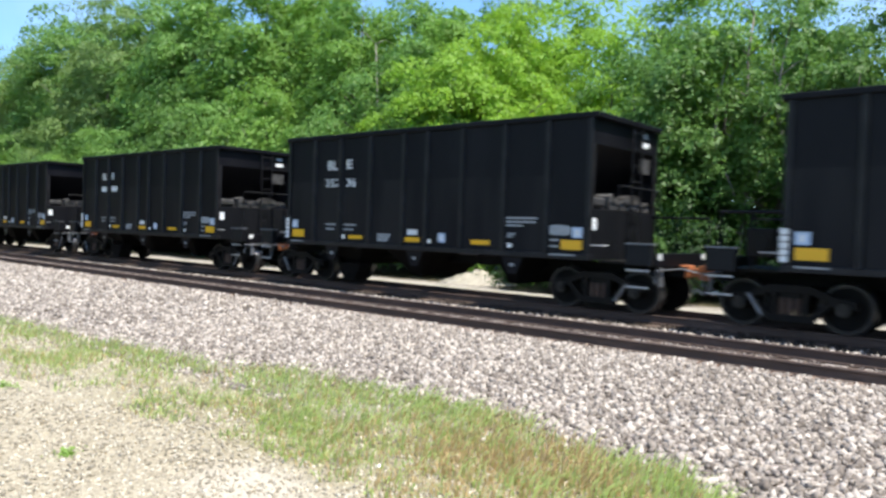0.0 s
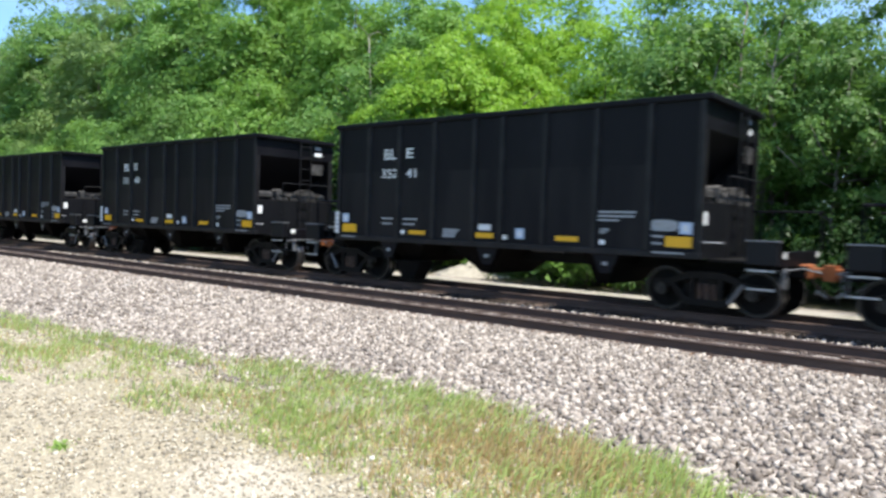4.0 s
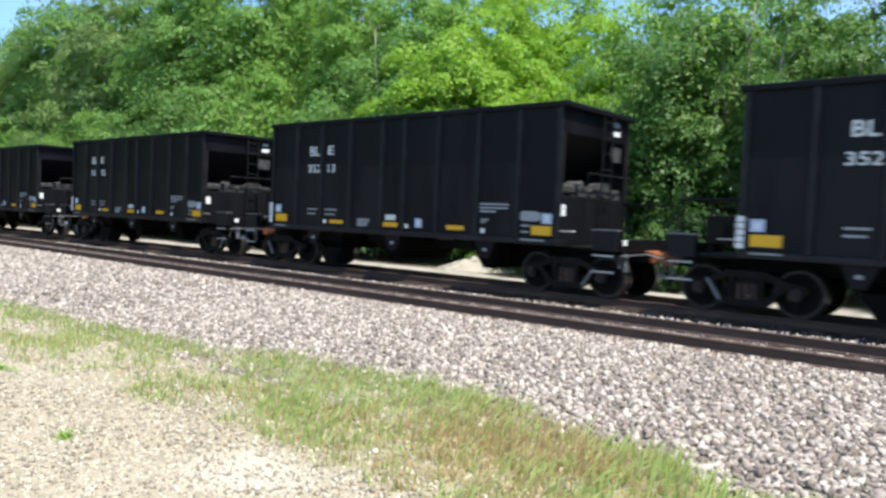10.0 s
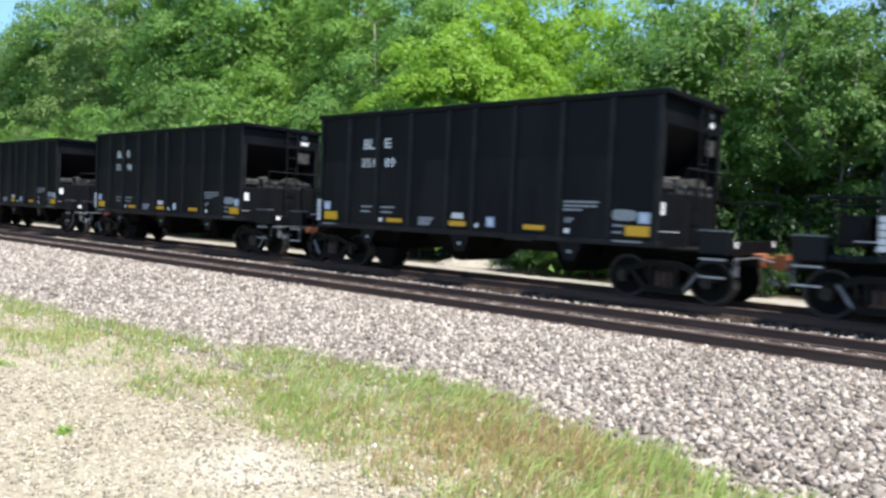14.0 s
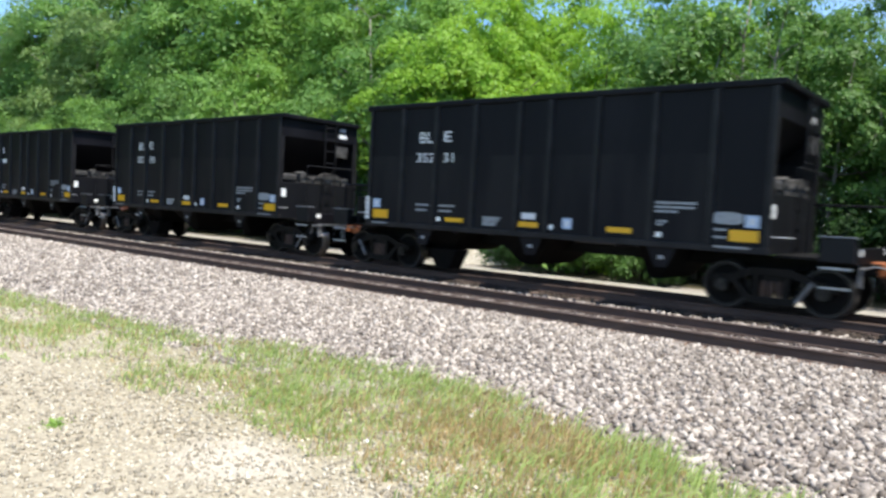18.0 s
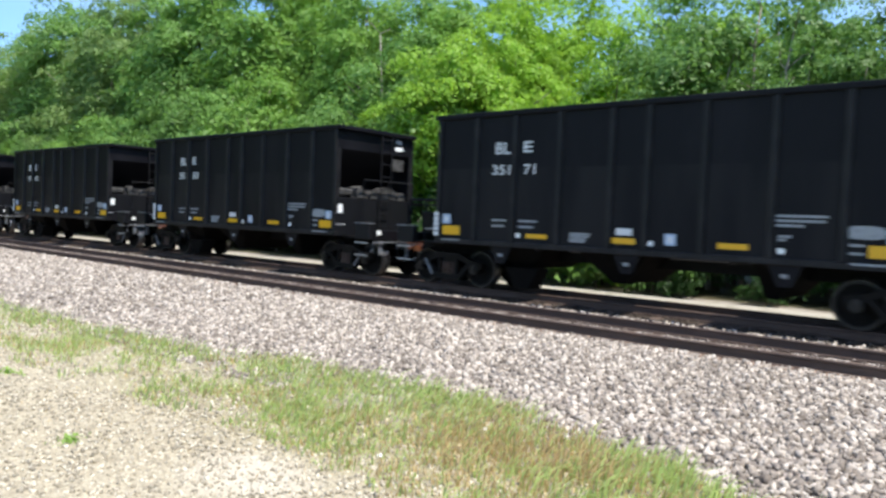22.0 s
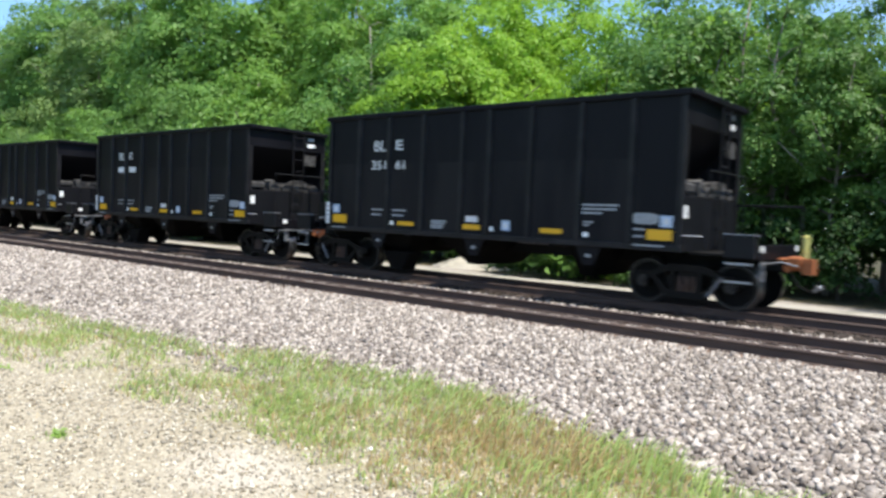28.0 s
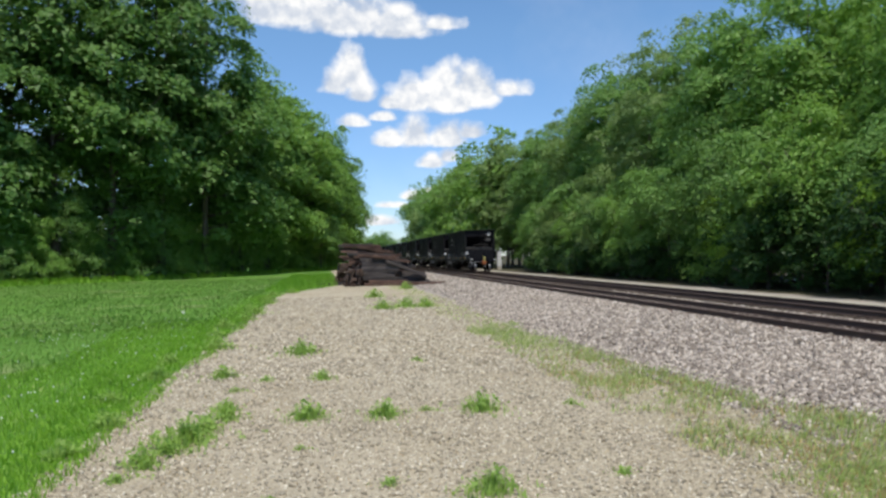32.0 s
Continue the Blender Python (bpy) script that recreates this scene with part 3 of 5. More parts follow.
def quad_prism(corners, thick, axis):
    """A plate: four corners, thickened along an axis vector."""
    bm = bmesh.new()
    t = Vector(axis) * thick
    a = [bm.verts.new(c) for c in corners]
    b = [bm.verts.new(Vector(c) + t) for c in corners]
    k = len(corners)
    bm.faces.new(a)
    bm.faces.new(b[::-1])
    for i in range(k):
        bm.faces.new((a[i], b[i], b[(i + 1) % k], a[(i + 1) % k]))
    return bm


def wheelset():
    bm = bmesh.new()
    for side in (-1, 1):
        x = side * GAUGE / 2
        disc(bm, x - 0.07, x + 0.07, 0, 0, 0.457, 28)
        disc(bm, x - side * 0.1 - 0.015, x - side * 0.1 + 0.03, 0, 0, 0.485, 28)
    for side in (-1, 1):
        x = side * (GAUGE / 2 + 0.072)
        ring = [[bm.verts.new((x + side * dx, q * math.cos(2 * math.pi * k / 28), q * math.sin(2 * math.pi * k / 28))) for k in range(28)] for q, dx in ((0.385, 0.0), (0.39, 0.025), (0.445, 0.025), (0.455, 0.0))]
        for a, b in zip(ring, ring[1:]):
            for k in range(28):
                bm.faces.new((a[k], a[(k + 1) % 28], b[(k + 1) % 28], b[k]))
    tube(bm, [(-1.02, 0, 0), (1.02, 0, 0)], 0.085, 10)
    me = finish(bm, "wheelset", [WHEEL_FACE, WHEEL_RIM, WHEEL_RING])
    for f in me.polygons:
        rad = math.hypot(f.center.y, f.center.z)
        if rad > 0.44 and abs(f.normal.x) < 0.5:
            f.material_index = 1
        elif rad > 0.37 and len(f.vertices) == 4:
            f.material_index = 2
    return me


WHEELSET = wheelset()


LEVER = worn("worn_lever_steel", (0.16, 0.17, 0.19), (0.08, 0.075, 0.07), 0.5, 0.3, scale=6, amount=0.6)


def bogie(car, yc, out):
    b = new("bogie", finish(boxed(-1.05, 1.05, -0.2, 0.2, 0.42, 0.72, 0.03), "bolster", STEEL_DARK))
    b.parent, b.location = car, (0, yc, 0)
    tagged(b, "cast steel two-axle bogie black with grime")
    for side in (-1, 1):
        x0, x1 = min(side * 0.95, side * 1.1), max(side * 0.95, side * 1.1)
        bm = bmesh.new()
        # cast frame: arched top member, dipped bottom member, two columns, pedestal ends
        prism(bm, [(-1.1, 0.47), (-1.1, 0.62), (-0.72, 0.68), (-0.35, 0.84), (0.35, 0.84), (0.72, 0.68), (1.1, 0.62), (1.1, 0.47), (0.72, 0.55), (0.33, 0.7), (-0.33, 0.7), (-0.72, 0.55)], "x", x0, x1)
        prism(bm, [(-0.74, 0.56), (-0.66, 0.62), (-0.34, 0.3), (0.34, 0.3), (0.66, 0.62), (0.74, 0.56), (0.4, 0.17), (-0.4, 0.17)], "x", x0, x1)
        for dy in (-0.27, 0.27):
            box(bm, x0, x1, dy - 0.045, dy + 0.045, 0.29, 0.72)
        for dy in (-0.89, 0.89):
            box(bm, x0, x1, dy - 0.17, dy + 0.17, 0.5, 0.64, 0.02)
        part("side_frame", bm, STEEL_DARK, b)
        bm = bmesh.new()
        for dy in (-0.14, 0.0, 0.14):
            tube(bm, [(side * 1.03, dy, 0.3), (side * 1.03, dy, 0.6)], 0.055, 8)
        part("spring_nest", bm, RUST_DARK, b)
        for dy in (-0.89, 0.89):
            bm = bmesh.new()
            disc(bm, min(side * 1.06, side * 1.15), max(side * 1.06, side * 1.15), dy, 0.457, 0.12, 12)
            disc(bm, min(side * 1.15, side * 1.18), max(side * 1.15, side * 1.18), dy, 0.457, 0.07, 8)
            part("bearing_cap", bm, BEARING, b)
    for dy in (-0.42, 0.42):
        bm = bmesh.new()
        tube(bm, [(-0.85, dy, 0.36), (0.85, dy, 0.36)], 0.04)
        for sx in (-0.78, 0.78):
            box(bm, sx - 0.05, sx + 0.05, min(dy, dy * 1.05), max(dy, dy * 1.05) + 0.02, 0.28, 0.6)
        part("brake_beam", bm, STEEL_DARK, b)
    bm = bmesh.new()
    tube(bm, [(-1.13, out * 0.72, 0.64), (-1.13, out * 0.46, 0.25)], 0.035)
    part("brake_lever", bm, LEVER, b, "pale worn brake lever")
    for dy in (-0.89, 0.89):
        w = part("wheelset", WHEELSET, None, b)
        w.location = (0, dy, 0.457)
    return b


def hopper_car():
    """Open-top hopper car with ribbed sides, open ends over sloping floors, platforms and ladders."""
    car = new("hopper_car")
    y0, y1 = yy(REAR), yy(FRONT)
    for side in (-1, 1):
        s = side * HALF
        part("side_sheet", boxed(min(s, s - side * 0.012), max(s, s - side * 0.012), y0, y1, 1.2, 4.14), SHEET, car)
        part("top_chord", boxed(min(s + side * 0.068, s - side * 0.09), max(s + side * 0.068, s - side * 0.09), y0 - 0.03, y1 + 0.03, 4.12, 4.24, 0.015), CAR_BLACK, car)
        part("side_sill", boxed(min(s + side * 0.06, s - side * 0.1), max(s + side * 0.06, s - side * 0.1), y0 - 0.02, y1 + 0.02, 1.09, 1.215, 0.012), CAR_EDGE, car, "side sill with a worn greyish edge")
        for u in RIBS if side < 0 else ():
            bm = bmesh.new()
            prism(bm, [(yy(u) - 0.08, s), (yy(u) - 0.05, s + side * 0.075), (yy(u) + 0.05, s + side * 0.075), (yy(u) + 0.08, s)], "z", 1.215, 4.12)
            for v in bm.verts:
                v.co = (v.co.y, v.co.x, v.co.z)
            part("rib", bm, CAR_EDGE, car)
        for u in (FRONT + 0.05, REAR - 0.05):
            part("corner_post", boxed(min(s, s + side * 0.05), max(s, s + side * 0.05), yy(u) - 0.06, yy(u) + 0.06, 1.215, 4.12, 0.01), CAR_EDGE, car)
        for u in (2.2, 5.4, 8.46) if side < 0 else ():
            bm = prism(bmesh.new(), [(yy(u - 0.3), 1.09), (yy(u + 0.3), 1.09), (yy(u + 0.12), 0.7), (yy(u - 0.12), 0.7)], "x", min(s, s - side * 0.03), max(s, s - side * 0.03))
            part("gusset", bm, CAR_BLACK, car)
    # ends
    for end in (-1, 1):
        y = y0 if end < 0 else y1
        i = -end                                      # towards the middle
        part("end_plate", boxed(-HALF, HALF, min(y, y + i * 0.02), max(y, y + i * 0.02), 3.58, 4.14), CAR_BLACK, car)
        part("end_chord", boxed(-HALF - 0.05, HALF + 0.05, min(y - i * 0.13, y + i * 0.09), max(y - i * 0.13, y + i * 0.09), 4.125, 4.245, 0.015), CAR_BLACK, car)
        for x in (-HALF + 0.07, HALF - 0.07):
            part("end_post", boxed(x - 0.06, x + 0.06, min(y, y + i * 0.03), max(y, y + i * 0.03), 2.18, 3.58), CAR_EDGE, car)
        bm = quad_prism([(-HALF + 0.02, y + i * 0.03, 3.6), (HALF - 0.02, y + i * 0.03, 3.6), (HALF - 0.02, y + i * 3.0, 1.05), (-HALF + 0.02, y + i * 3.0, 1.05)], 0.02, (0, 0, -1))
        part("slope_sheet", bm, CAR_BLACK, car)
        part("end_bulkhead", boxed(-HALF + 0.02, HALF - 0.02, min(y, y + i * 0.04), max(y, y + i * 0.04), 1.1, 2.18), CAR_PANEL, car)
        bm = quad_prism([(-HALF + 0.05, y + i * 0.03, 2.17), (HALF - 0.05, y + i * 0.03, 2.17), (HALF - 0.05, y + i * 0.55, 2.52), (-HALF + 0.05, y + i * 0.55, 2.52)], 0.015, (0, 0, -1))
        part("shelf", bm, CAR_PANEL, car)
        ya, yb = sorted((y + i * 0.02, y + i * 0.4))
        part("shelf_lip", boxed(-HALF + 0.1, -0.86, ya, yb, 2.26, 2.46, 0.04), CAR_DUST, car, "flat ledge covered in pale dust")
        part("gusset_web", prism(bmesh.new(), [(-0.72, 2.2), (-0.3, 2.2), (-0.3, 2.28), (-0.58, 2.56), (-0.72, 2.5)], "y", ya, yb), CAR_DUST, car, "dusty triangular web")
        for x, w, h in ((-0.02, 0.16, 2.44), (0.55, 0.34, 2.58), (1.14, 0.15, 2.44)):
            drum = [(x + w * math.cos(math.pi * k / 8), 2.2 + (h - 2.2) * math.sin(math.pi * k / 8) ** 0.6) for k in range(9)]
            part("tub", prism(bmesh.new(), drum, "y", ya, yb), CAR_DUST, car, "rounded housing dulled by pale dust")
        ye = y - i * 1.4                              # end sill
        part("end_sill", boxed(-1.3, 1.3, min(ye, ye + i * 0.12), max(ye, ye + i * 0.12), 1.02, 1.3, 0.01), CAR_BLACK, car)
        part("platform", boxed(-1.2, 1.2, min(ye + i * 0.13, y - i * 0.01), max(ye + i * 0.13, y - i * 0.01), 1.05, 1.1), STEEL_DARK, car)
        for x in (-1.15, 1.15):
            part("sill_plate", boxed(x - 0.08, x + 0.08, min(ye - i * 0.008, ye), max(ye - i * 0.008, ye), 1.17, 1.29), REFLECT_WHITE, car, "small white square plate on the end sill")
        # crossing rail over the platform and its posts
        bm = bmesh.new()
        yr = y - i * 0.16
        tube(bm, [(-0.62, yr, 1.1), (-0.62, yr, 2.74), (1.45, yr, 2.74), (1.45, yr, 1.1)], 0.02)
        tube(bm, [(0.4, yr, 1.1), (0.4, yr, 2.74)], 0.016)
        part("handrail", bm, CAR_EDGE, car)
        bm = bmesh.new()
        tube(bm, [(1.46, y, 2.1), (1.46, ye, 2.1), (1.46, ye, 1.3)], 0.03)
        tube(bm, [(1.46, y - i * 0.62, 2.1), (1.46, y - i * 0.62, 1.1)], 0.02)
        part("side_rail", bm, CAR_BLACK, car)
        bm = bmesh.new()
        for x in (0.12, 0.56):
            tube(bm, [(x, y - i * 0.1, 1.15), (x, y - i * 0.1, 4.2)], 0.022)
        for k in range(8):
            tube(bm, [(0.12, y - i * 0.1, 1.4 + k * 0.37), (0.56, y - i * 0.1, 1.4 + k * 0.37)], 0.013)
        part("ladder", bm, CAR_EDGE, car)
        # corner step: a box beside the platform with two rungs below it
        ya, yb = sorted((y - i * 0.82, y - i * 1.38))
        part("corner_box", boxed(-1.52, -1.31, ya, yb, 1.04, 1.47, 0.02), CAR_PANEL, car, "grimy steel box above the corner step")
        # pale strip paints the light falling on the box's top
        part("box_edge", boxed(-1.535, -1.3, ya - 0.01, yb + 0.01, 1.47, 1.5), LEVER, car, "pale strip standing for the sunlit top edge")
        for z in (0.59, 0.93):
            part("step_rung", boxed(-1.53, -1.5, ya + 0.03, yb - 0.03, z, z + 0.035), STEEL_GREY, car, "galvanised step rung under the corner")
        bm = tube(bmesh.new(), [(-1.51, ya + 0.03, 1.04), (-1.51, ya + 0.03, 0.575), (-1.51, yb - 0.03, 0.575), (-1.51, yb - 0.03, 1.04)], 0.014)
        part("step_hanger", bm, STEEL_DARK, car)
        part("hand_hold", tube(bmesh.new(), [(-1.5, y - i * 0.02, 1.42), (-1.56, y - i * 0.05, 1.42), (-1.56, y - i * 0.36, 1.42), (-1.5, y - i * 0.4, 1.42)], 0.014), STEEL_GREY, car)
        part("sill_bracket", boxed(-1.16, -1.02, min(ye - i * 0.03, ye), max(ye - i * 0.03, ye), 0.62, 1.0, 0.01), LEVER, car, "pale worn bracket under the end sill")
        # coupler and draft gear
        bm = bmesh.new()
        box(bm, -0.17, 0.17, min(ye, ye - i * 0.22), max(ye, ye - i * 0.22), 0.78, 1.06, 0.03)
        part("striker", bm, RUST, car, "rust-orange striker casting")
        bm = bmesh.new()
        box(bm, -0.1, 0.1, min(ye - i * 0.2, ye - i * 0.48), max(ye - i * 0.2, ye - i * 0.48), 0.82, 1.0, 0.02)
        prism(bm, [(-0.16, ye - i * 0.46), (0.12, ye - i * 0.46), (0.17, ye - i * 0.6), (0.06, ye - i * 0.66), (-0.02, ye - i * 0.6), (-0.14, ye - i * 0.64)], "z", 0.76, 1.06)
        part("coupler", bm, RUST, car, "rust-orange knuckle coupler")
        part("uncoupling_lever", tube(bmesh.new(), [(-1.42, ye - i * 0.03, 0.7), (-1.42, ye - i * 0.06, 0.96), (-0.3, ye - i * 0.1, 0.98), (-0.12, ye - i * 0.42, 0.9)], 0.018, 6), LEVER, car, "worn steel uncoupling lever")
        bm = bmesh.new()
        tube(bm, [(0.3, ye - i * 0.05, 0.85), (0.32, ye - i * 0.3, 0.5), (0.2, ye - i * 0.55, 0.42), (0.1, ye - i * 0.7, 0.52)], 0.025)
        part("brake_hose", bm, STEEL_DARK, car)
        part("hose_coupling", tube(bmesh.new(), [(0.14, ye - i * 0.62, 0.44), (0.06, ye - i * 0.74, 0.54), (-0.02, ye - i * 0.76, 0.5)], 0.035), STEEL_GREY, car)
    # brake gear and guard rail on the leading platform
    bm = bmesh.new()
    yf = yy(FRONT)
    tube(bm, [(-1.25, yf, 2.16), (-1.25, yf + 1.2, 2.16), (-1.25, yf + 1.2, 1.3)], 0.04)
    tube(bm, [(-1.25, yf + 0.62, 2.16), (-1.25, yf + 0.62, 1.1)], 0.03)
    part("guard_rail", bm, CAR_BLACK, car)
    bm = bmesh.new()
    box(bm, -1.3, -0.72, yy(FRONT) + 0.18, yy(FRONT) + 0.72, 1.32, 1.86, 0.03)
    disc(bm, -1.36, -1.3, yy(FRONT) + 0.45, 1.6, 0.16, 14)
    part("brake_cylinder", bm, STEEL_DARK, car)
    bm = boxed(-1.586, -1.582, yy(0.245), yy(0.225), 1.27, 1.87)
    for k in range(5):
        box(bm, -1.597, -1.584, yy(0.31), yy(0.16), 1.27 + k * 0.122, 1.37 + k * 0.122)
    part("white_strip", bm, DECAL_WHITE, car, "white strip of five squares on the corner post")
    # underframe: centre sill and three discharge bays
    part("centre_sill", boxed(-0.18, 0.18, yy(12.0), yy(-1.5), 0.78, 1.03, 0.02), STEEL_DARK, car)
    for t0, t1, b0, b1, low in ((1.7, 3.3, 2.3, 2.7, 0.6), (4.2, 5.8, 4.8, 5.1, 0.44), (7.9, 8.7, 7.95, 8.2, 0.42)):
        bm = bmesh.new()
        tops = [(-1.4, yy(t1), 1.1), (1.4, yy(t1), 1.1), (1.4, yy(t0), 1.1), (-1.4, yy(t0), 1.1)]
        lows = [(-0.9, yy(b1), low), (0.9, yy(b1), low), (0.9, yy(b0), low), (-0.9, yy(b0), low)]
        a, b = [bm.verts.new(c) for c in tops], [bm.verts.new(c) for c in lows]
        bm.faces.new(a)
        bm.faces.new(b[::-1])
        for i in range(4):
            bm.faces.new((a[i], b[i], b[(i + 1) % 4], a[(i + 1) % 4]))
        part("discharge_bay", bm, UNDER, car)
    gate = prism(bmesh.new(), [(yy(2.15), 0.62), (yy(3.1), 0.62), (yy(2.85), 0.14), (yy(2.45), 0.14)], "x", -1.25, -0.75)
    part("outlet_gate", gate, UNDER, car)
    bogie(car, yy(0.23), 1)
    bogie(car, yy(10.42), -1)
    # plates and stencils on the near flank, sitting on its surface
    xs = -HALF

    def plate(name, u0, u1, z0, z1, mat, label="", out=0.007):
        return part(name, boxed(xs - out, xs - 0.0005, yy(u1), yy(u0), z0, z1), mat, car, label)
    for u0, u1, z0, z1 in ((0.4, 0.95, 1.31, 1.53), (2.9, 3.46, 1.32, 1.42), (5.05, 5.58, 1.31, 1.43), (7.25, 7.81, 1.32, 1.43), (9.75, 10.28, 1.3, 1.51)):
        plate("reflector", u0, u1, z0, z1, REFLECT_YELLOW, "yellow reflector strip")
    for u0, u1, z0, z1 in ((0.39, 0.65, 1.58, 1.81), (6.2, 6.43, 1.33, 1.56), (10.02, 10.28, 1.56, 1.79)):
        plate("pale_plate", u0, u1, z0, z1, DECAL_SKYLIT, "pale inspection plate with blue skylight in its colour")
        um = (u0 + u1) / 2
        plate("plate_bar", um - 0.05, um + 0.05, z0 + 0.05, z1 - 0.05, DECAL_WHITE, out=0.009)
    for u, z in ((2.68, 1.37), (5.9, 1.35), (8.38, 1.34)):
        plate("white_mark", u - 0.06, u + 0.06, z - 0.05, z + 0.05, REFLECT_WHITE)
    for u0, z0, rows in ((1.92, 1.7, ((0, 0.42), (0.13, 0.36))), (2.68, 1.7, ((0, 0.5), (0.13, 0.42))), (4.04, 1.47, ((0, 0.5), (0.055, 0.46), (0.11, 0.4), (0.16, 0.38))),
                         (8.24, 1.965, ((0, 0.88), (0.085, 0.84), (0.17, 0.5))), (8.32, 1.6, ((0, 0.22), (0.06, 0.14))), (9.46, 1.5, ((0, 0.24),)), (9.46, 1.36, ((0, 0.22),))):
        bm = bmesh.new()
        for dz, w in rows:
            box(bm, xs - 0.007, xs - 0.0005, yy(u0 + w), yy(u0), z0 - dz - 0.02, z0 - dz + 0.025)
        part("stencil_text", bm, DECAL_GREY, car)
    plate("stencil_box", 5.14, 5.5, 1.49, 1.63, DECAL_WHITE)
    rim = [(yy(9.7 + 0.29 * math.copysign(abs(math.cos(a)) ** 0.6, math.cos(a))), 1.72 + 0.115 * math.copysign(abs(math.sin(a)) ** 0.6, math.sin(a))) for a in (2 * math.pi * k / 20 for k in range(20))]
    part("data_plate", prism(bmesh.new(), rim, "x", xs - 0.008, xs - 0.0005), DECAL_GREY, car, "dull silver-grey oval data plate")
    for u0, u1 in ((0.42, 1.0), (9.5, 10.15)):
        part("sill_stripe", boxed(-HALF - 0.066, -HALF - 0.0605, yy(u1), yy(u0), 1.17, 1.205), DECAL_GREY, car)
    for u in (2.2, 5.4, 8.46):
        part("gusset_mark", boxed(-HALF - 0.006, -HALF, yy(u + 0.06), yy(u - 0.06), 0.86, 0.93), DECAL_GREY, car)
    # rear end marks
    yr = yy(REAR) - 0.004
    part("end_mark", boxed(-1.45, -1.28, yr, yr + 0.003, 1.75, 2.0), REFLECT_WHITE, car, "white rectangular end plate")
    part("end_mark", boxed(0.78, 1.1, yr, yr + 0.003, 3.72, 3.84), REFLECT_WHITE, car, "white end marking")
    part("end_mark", boxed(0.8, 1.05, yr, yr + 0.003, 3.93, 4.05), DECAL_GREY, car)
    part("end_panel", boxed(0.62, 1.12, yr - 0.03, yr + 0.003, 3.1, 3.45), CAR_DUST, car, "dusty brake-gear plate")
    return car


def letters(text, height, width=0):
    cu = bpy.data.curves.new("stencil", "FONT")
    cu.body, cu.size, cu.extrude, cu.offset = text, 1.0, 0.0, 0.012
    ob = new("stencil", cu)
    me = bpy.data.meshes.new_from_object(ob.evaluated_get(bpy.context.evaluated_depsgraph_get()))
    bpy.data.objects.remove(ob)
    bpy.data.curves.remove(cu)
    co = np.empty(len(me.vertices) * 3, dtype=np.float32)
    me.vertices.foreach_get("co", co)
    co = co.reshape(-1, 3)
    lo, hi = co.min(0), co.max(0)
    out = np.zeros_like(co)
    width = width or (hi[0] - lo[0]) / (hi[1] - lo[1]) * height * 1.28
    out[:, 1] = -(co[:, 0] - lo[0]) / max(hi[0] - lo[0], 1e-6) * width       # text runs towards -y
    out[:, 2] = (co[:, 1] - lo[1]) / max(hi[1] - lo[1], 1e-6) * height
    me.vertices.foreach_set("co", out.ravel())
    me.materials.clear()
    me.materials.append(DECAL_WHITE)
    return me


# stencilled numbers, from the leading car seen first to the last
NUMBERS = {1: "35236", 0: "35237", -1: "35238", -2: "35239", -3: "35240", -4: "35241", -6: "35159", -7: "35157", -8: "35134", -9: "35186",
           -10: "35182", -11: "35213", -12: "35212", -13: "35211", -14: "35208", -15: "35196", -16: "35189", -17: "35223", -20: "35230",
           -21: "35231", -22: "35232", -23: "35133", -24: "35165", -25: "35150", -26: "35171", -27: "35173", -28: "35176", -29: "35175",
           -30: "35177", -33: "35161"}
LAST, FIRST = -33, 4
first_car = hopper_car()
tagged(first_car, "black open-top hopper car with ribbed steel sides and yellow reflectors", "railway car", "cars of the train")
MARK_BL, MARK_E = letters("BL", 0.27, 0.42), letters("E", 0.25, 0.24)
PLAIN_BAR = finish(boxed(-0.002, 0, -0.5, 0, 0, 0.2), "stencil_bar", DECAL_WHITE)
three, two = {}, {}
CARS = {}
for k in range(LAST, FIRST + 1):
    m = pose(FAR_X, LEAD + k * CAR_PITCH - MID, RAIL_Z)
    car = copy_thing(first_car, m)
    CARS[k] = car
for k, car in CARS.items():
    for me, u, z in ((MARK_BL, 1.96, 3.24), (MARK_E, 2.75, 3.26)):
        part("reporting_mark", me, None, car).location = (xs_mark := -HALF - 0.006, yy(u), z)
    num = NUMBERS.get(k)
    if num:
        for store, txt, u, w in ((three, num[:3], 1.88, 0.54), (two, num[3:], 2.76, 0.42)):
            if txt not in store:
                store[txt] = letters(txt, 0.23, 0)
            part("car_number", store[txt], None, car).location = (xs_mark, yy(u), 2.76)
    else:
        for u in (1.9, 2.74):
            part("car_number", PLAIN_BAR, None, car).location = (xs_mark, yy(u), 2.77)
for o in (*first_car.children_recursive, first_car):
    bpy.data.objects.remove(o)
# a pale scrape along one car's side
bm = bmesh.new()
tube(bm, [(-HALF - 0.003, yy(4.35), 2.3), (-HALF - 0.003, yy(4.7), 2.37), (-HALF - 0.003, yy(5.0), 2.5), (-HALF - 0.003, yy(5.35), 2.54)], [0.012, 0.03, 0.025, 0.01], 5)
for v in bm.verts:
    v.co.x = -HALF - 0.003 + (v.co.x + HALF + 0.003) * 0.1
part("scrape", bm, DECAL_GREY, CARS[0], "long pale scrape in the black paint")
# the last car carries a flashing end-of-train marker on its coupler
last = CARS[LAST]
tagged(last, "last black hopper car with a yellow end marker on its coupler")
bm = boxed(0.02, 0.14, yy(12.36), yy(12.24), 1.05, 1.52, 0.03)
part("end_marker", bm, EOT_YELLOW, last, "faded yellow upright end-of-train marker")
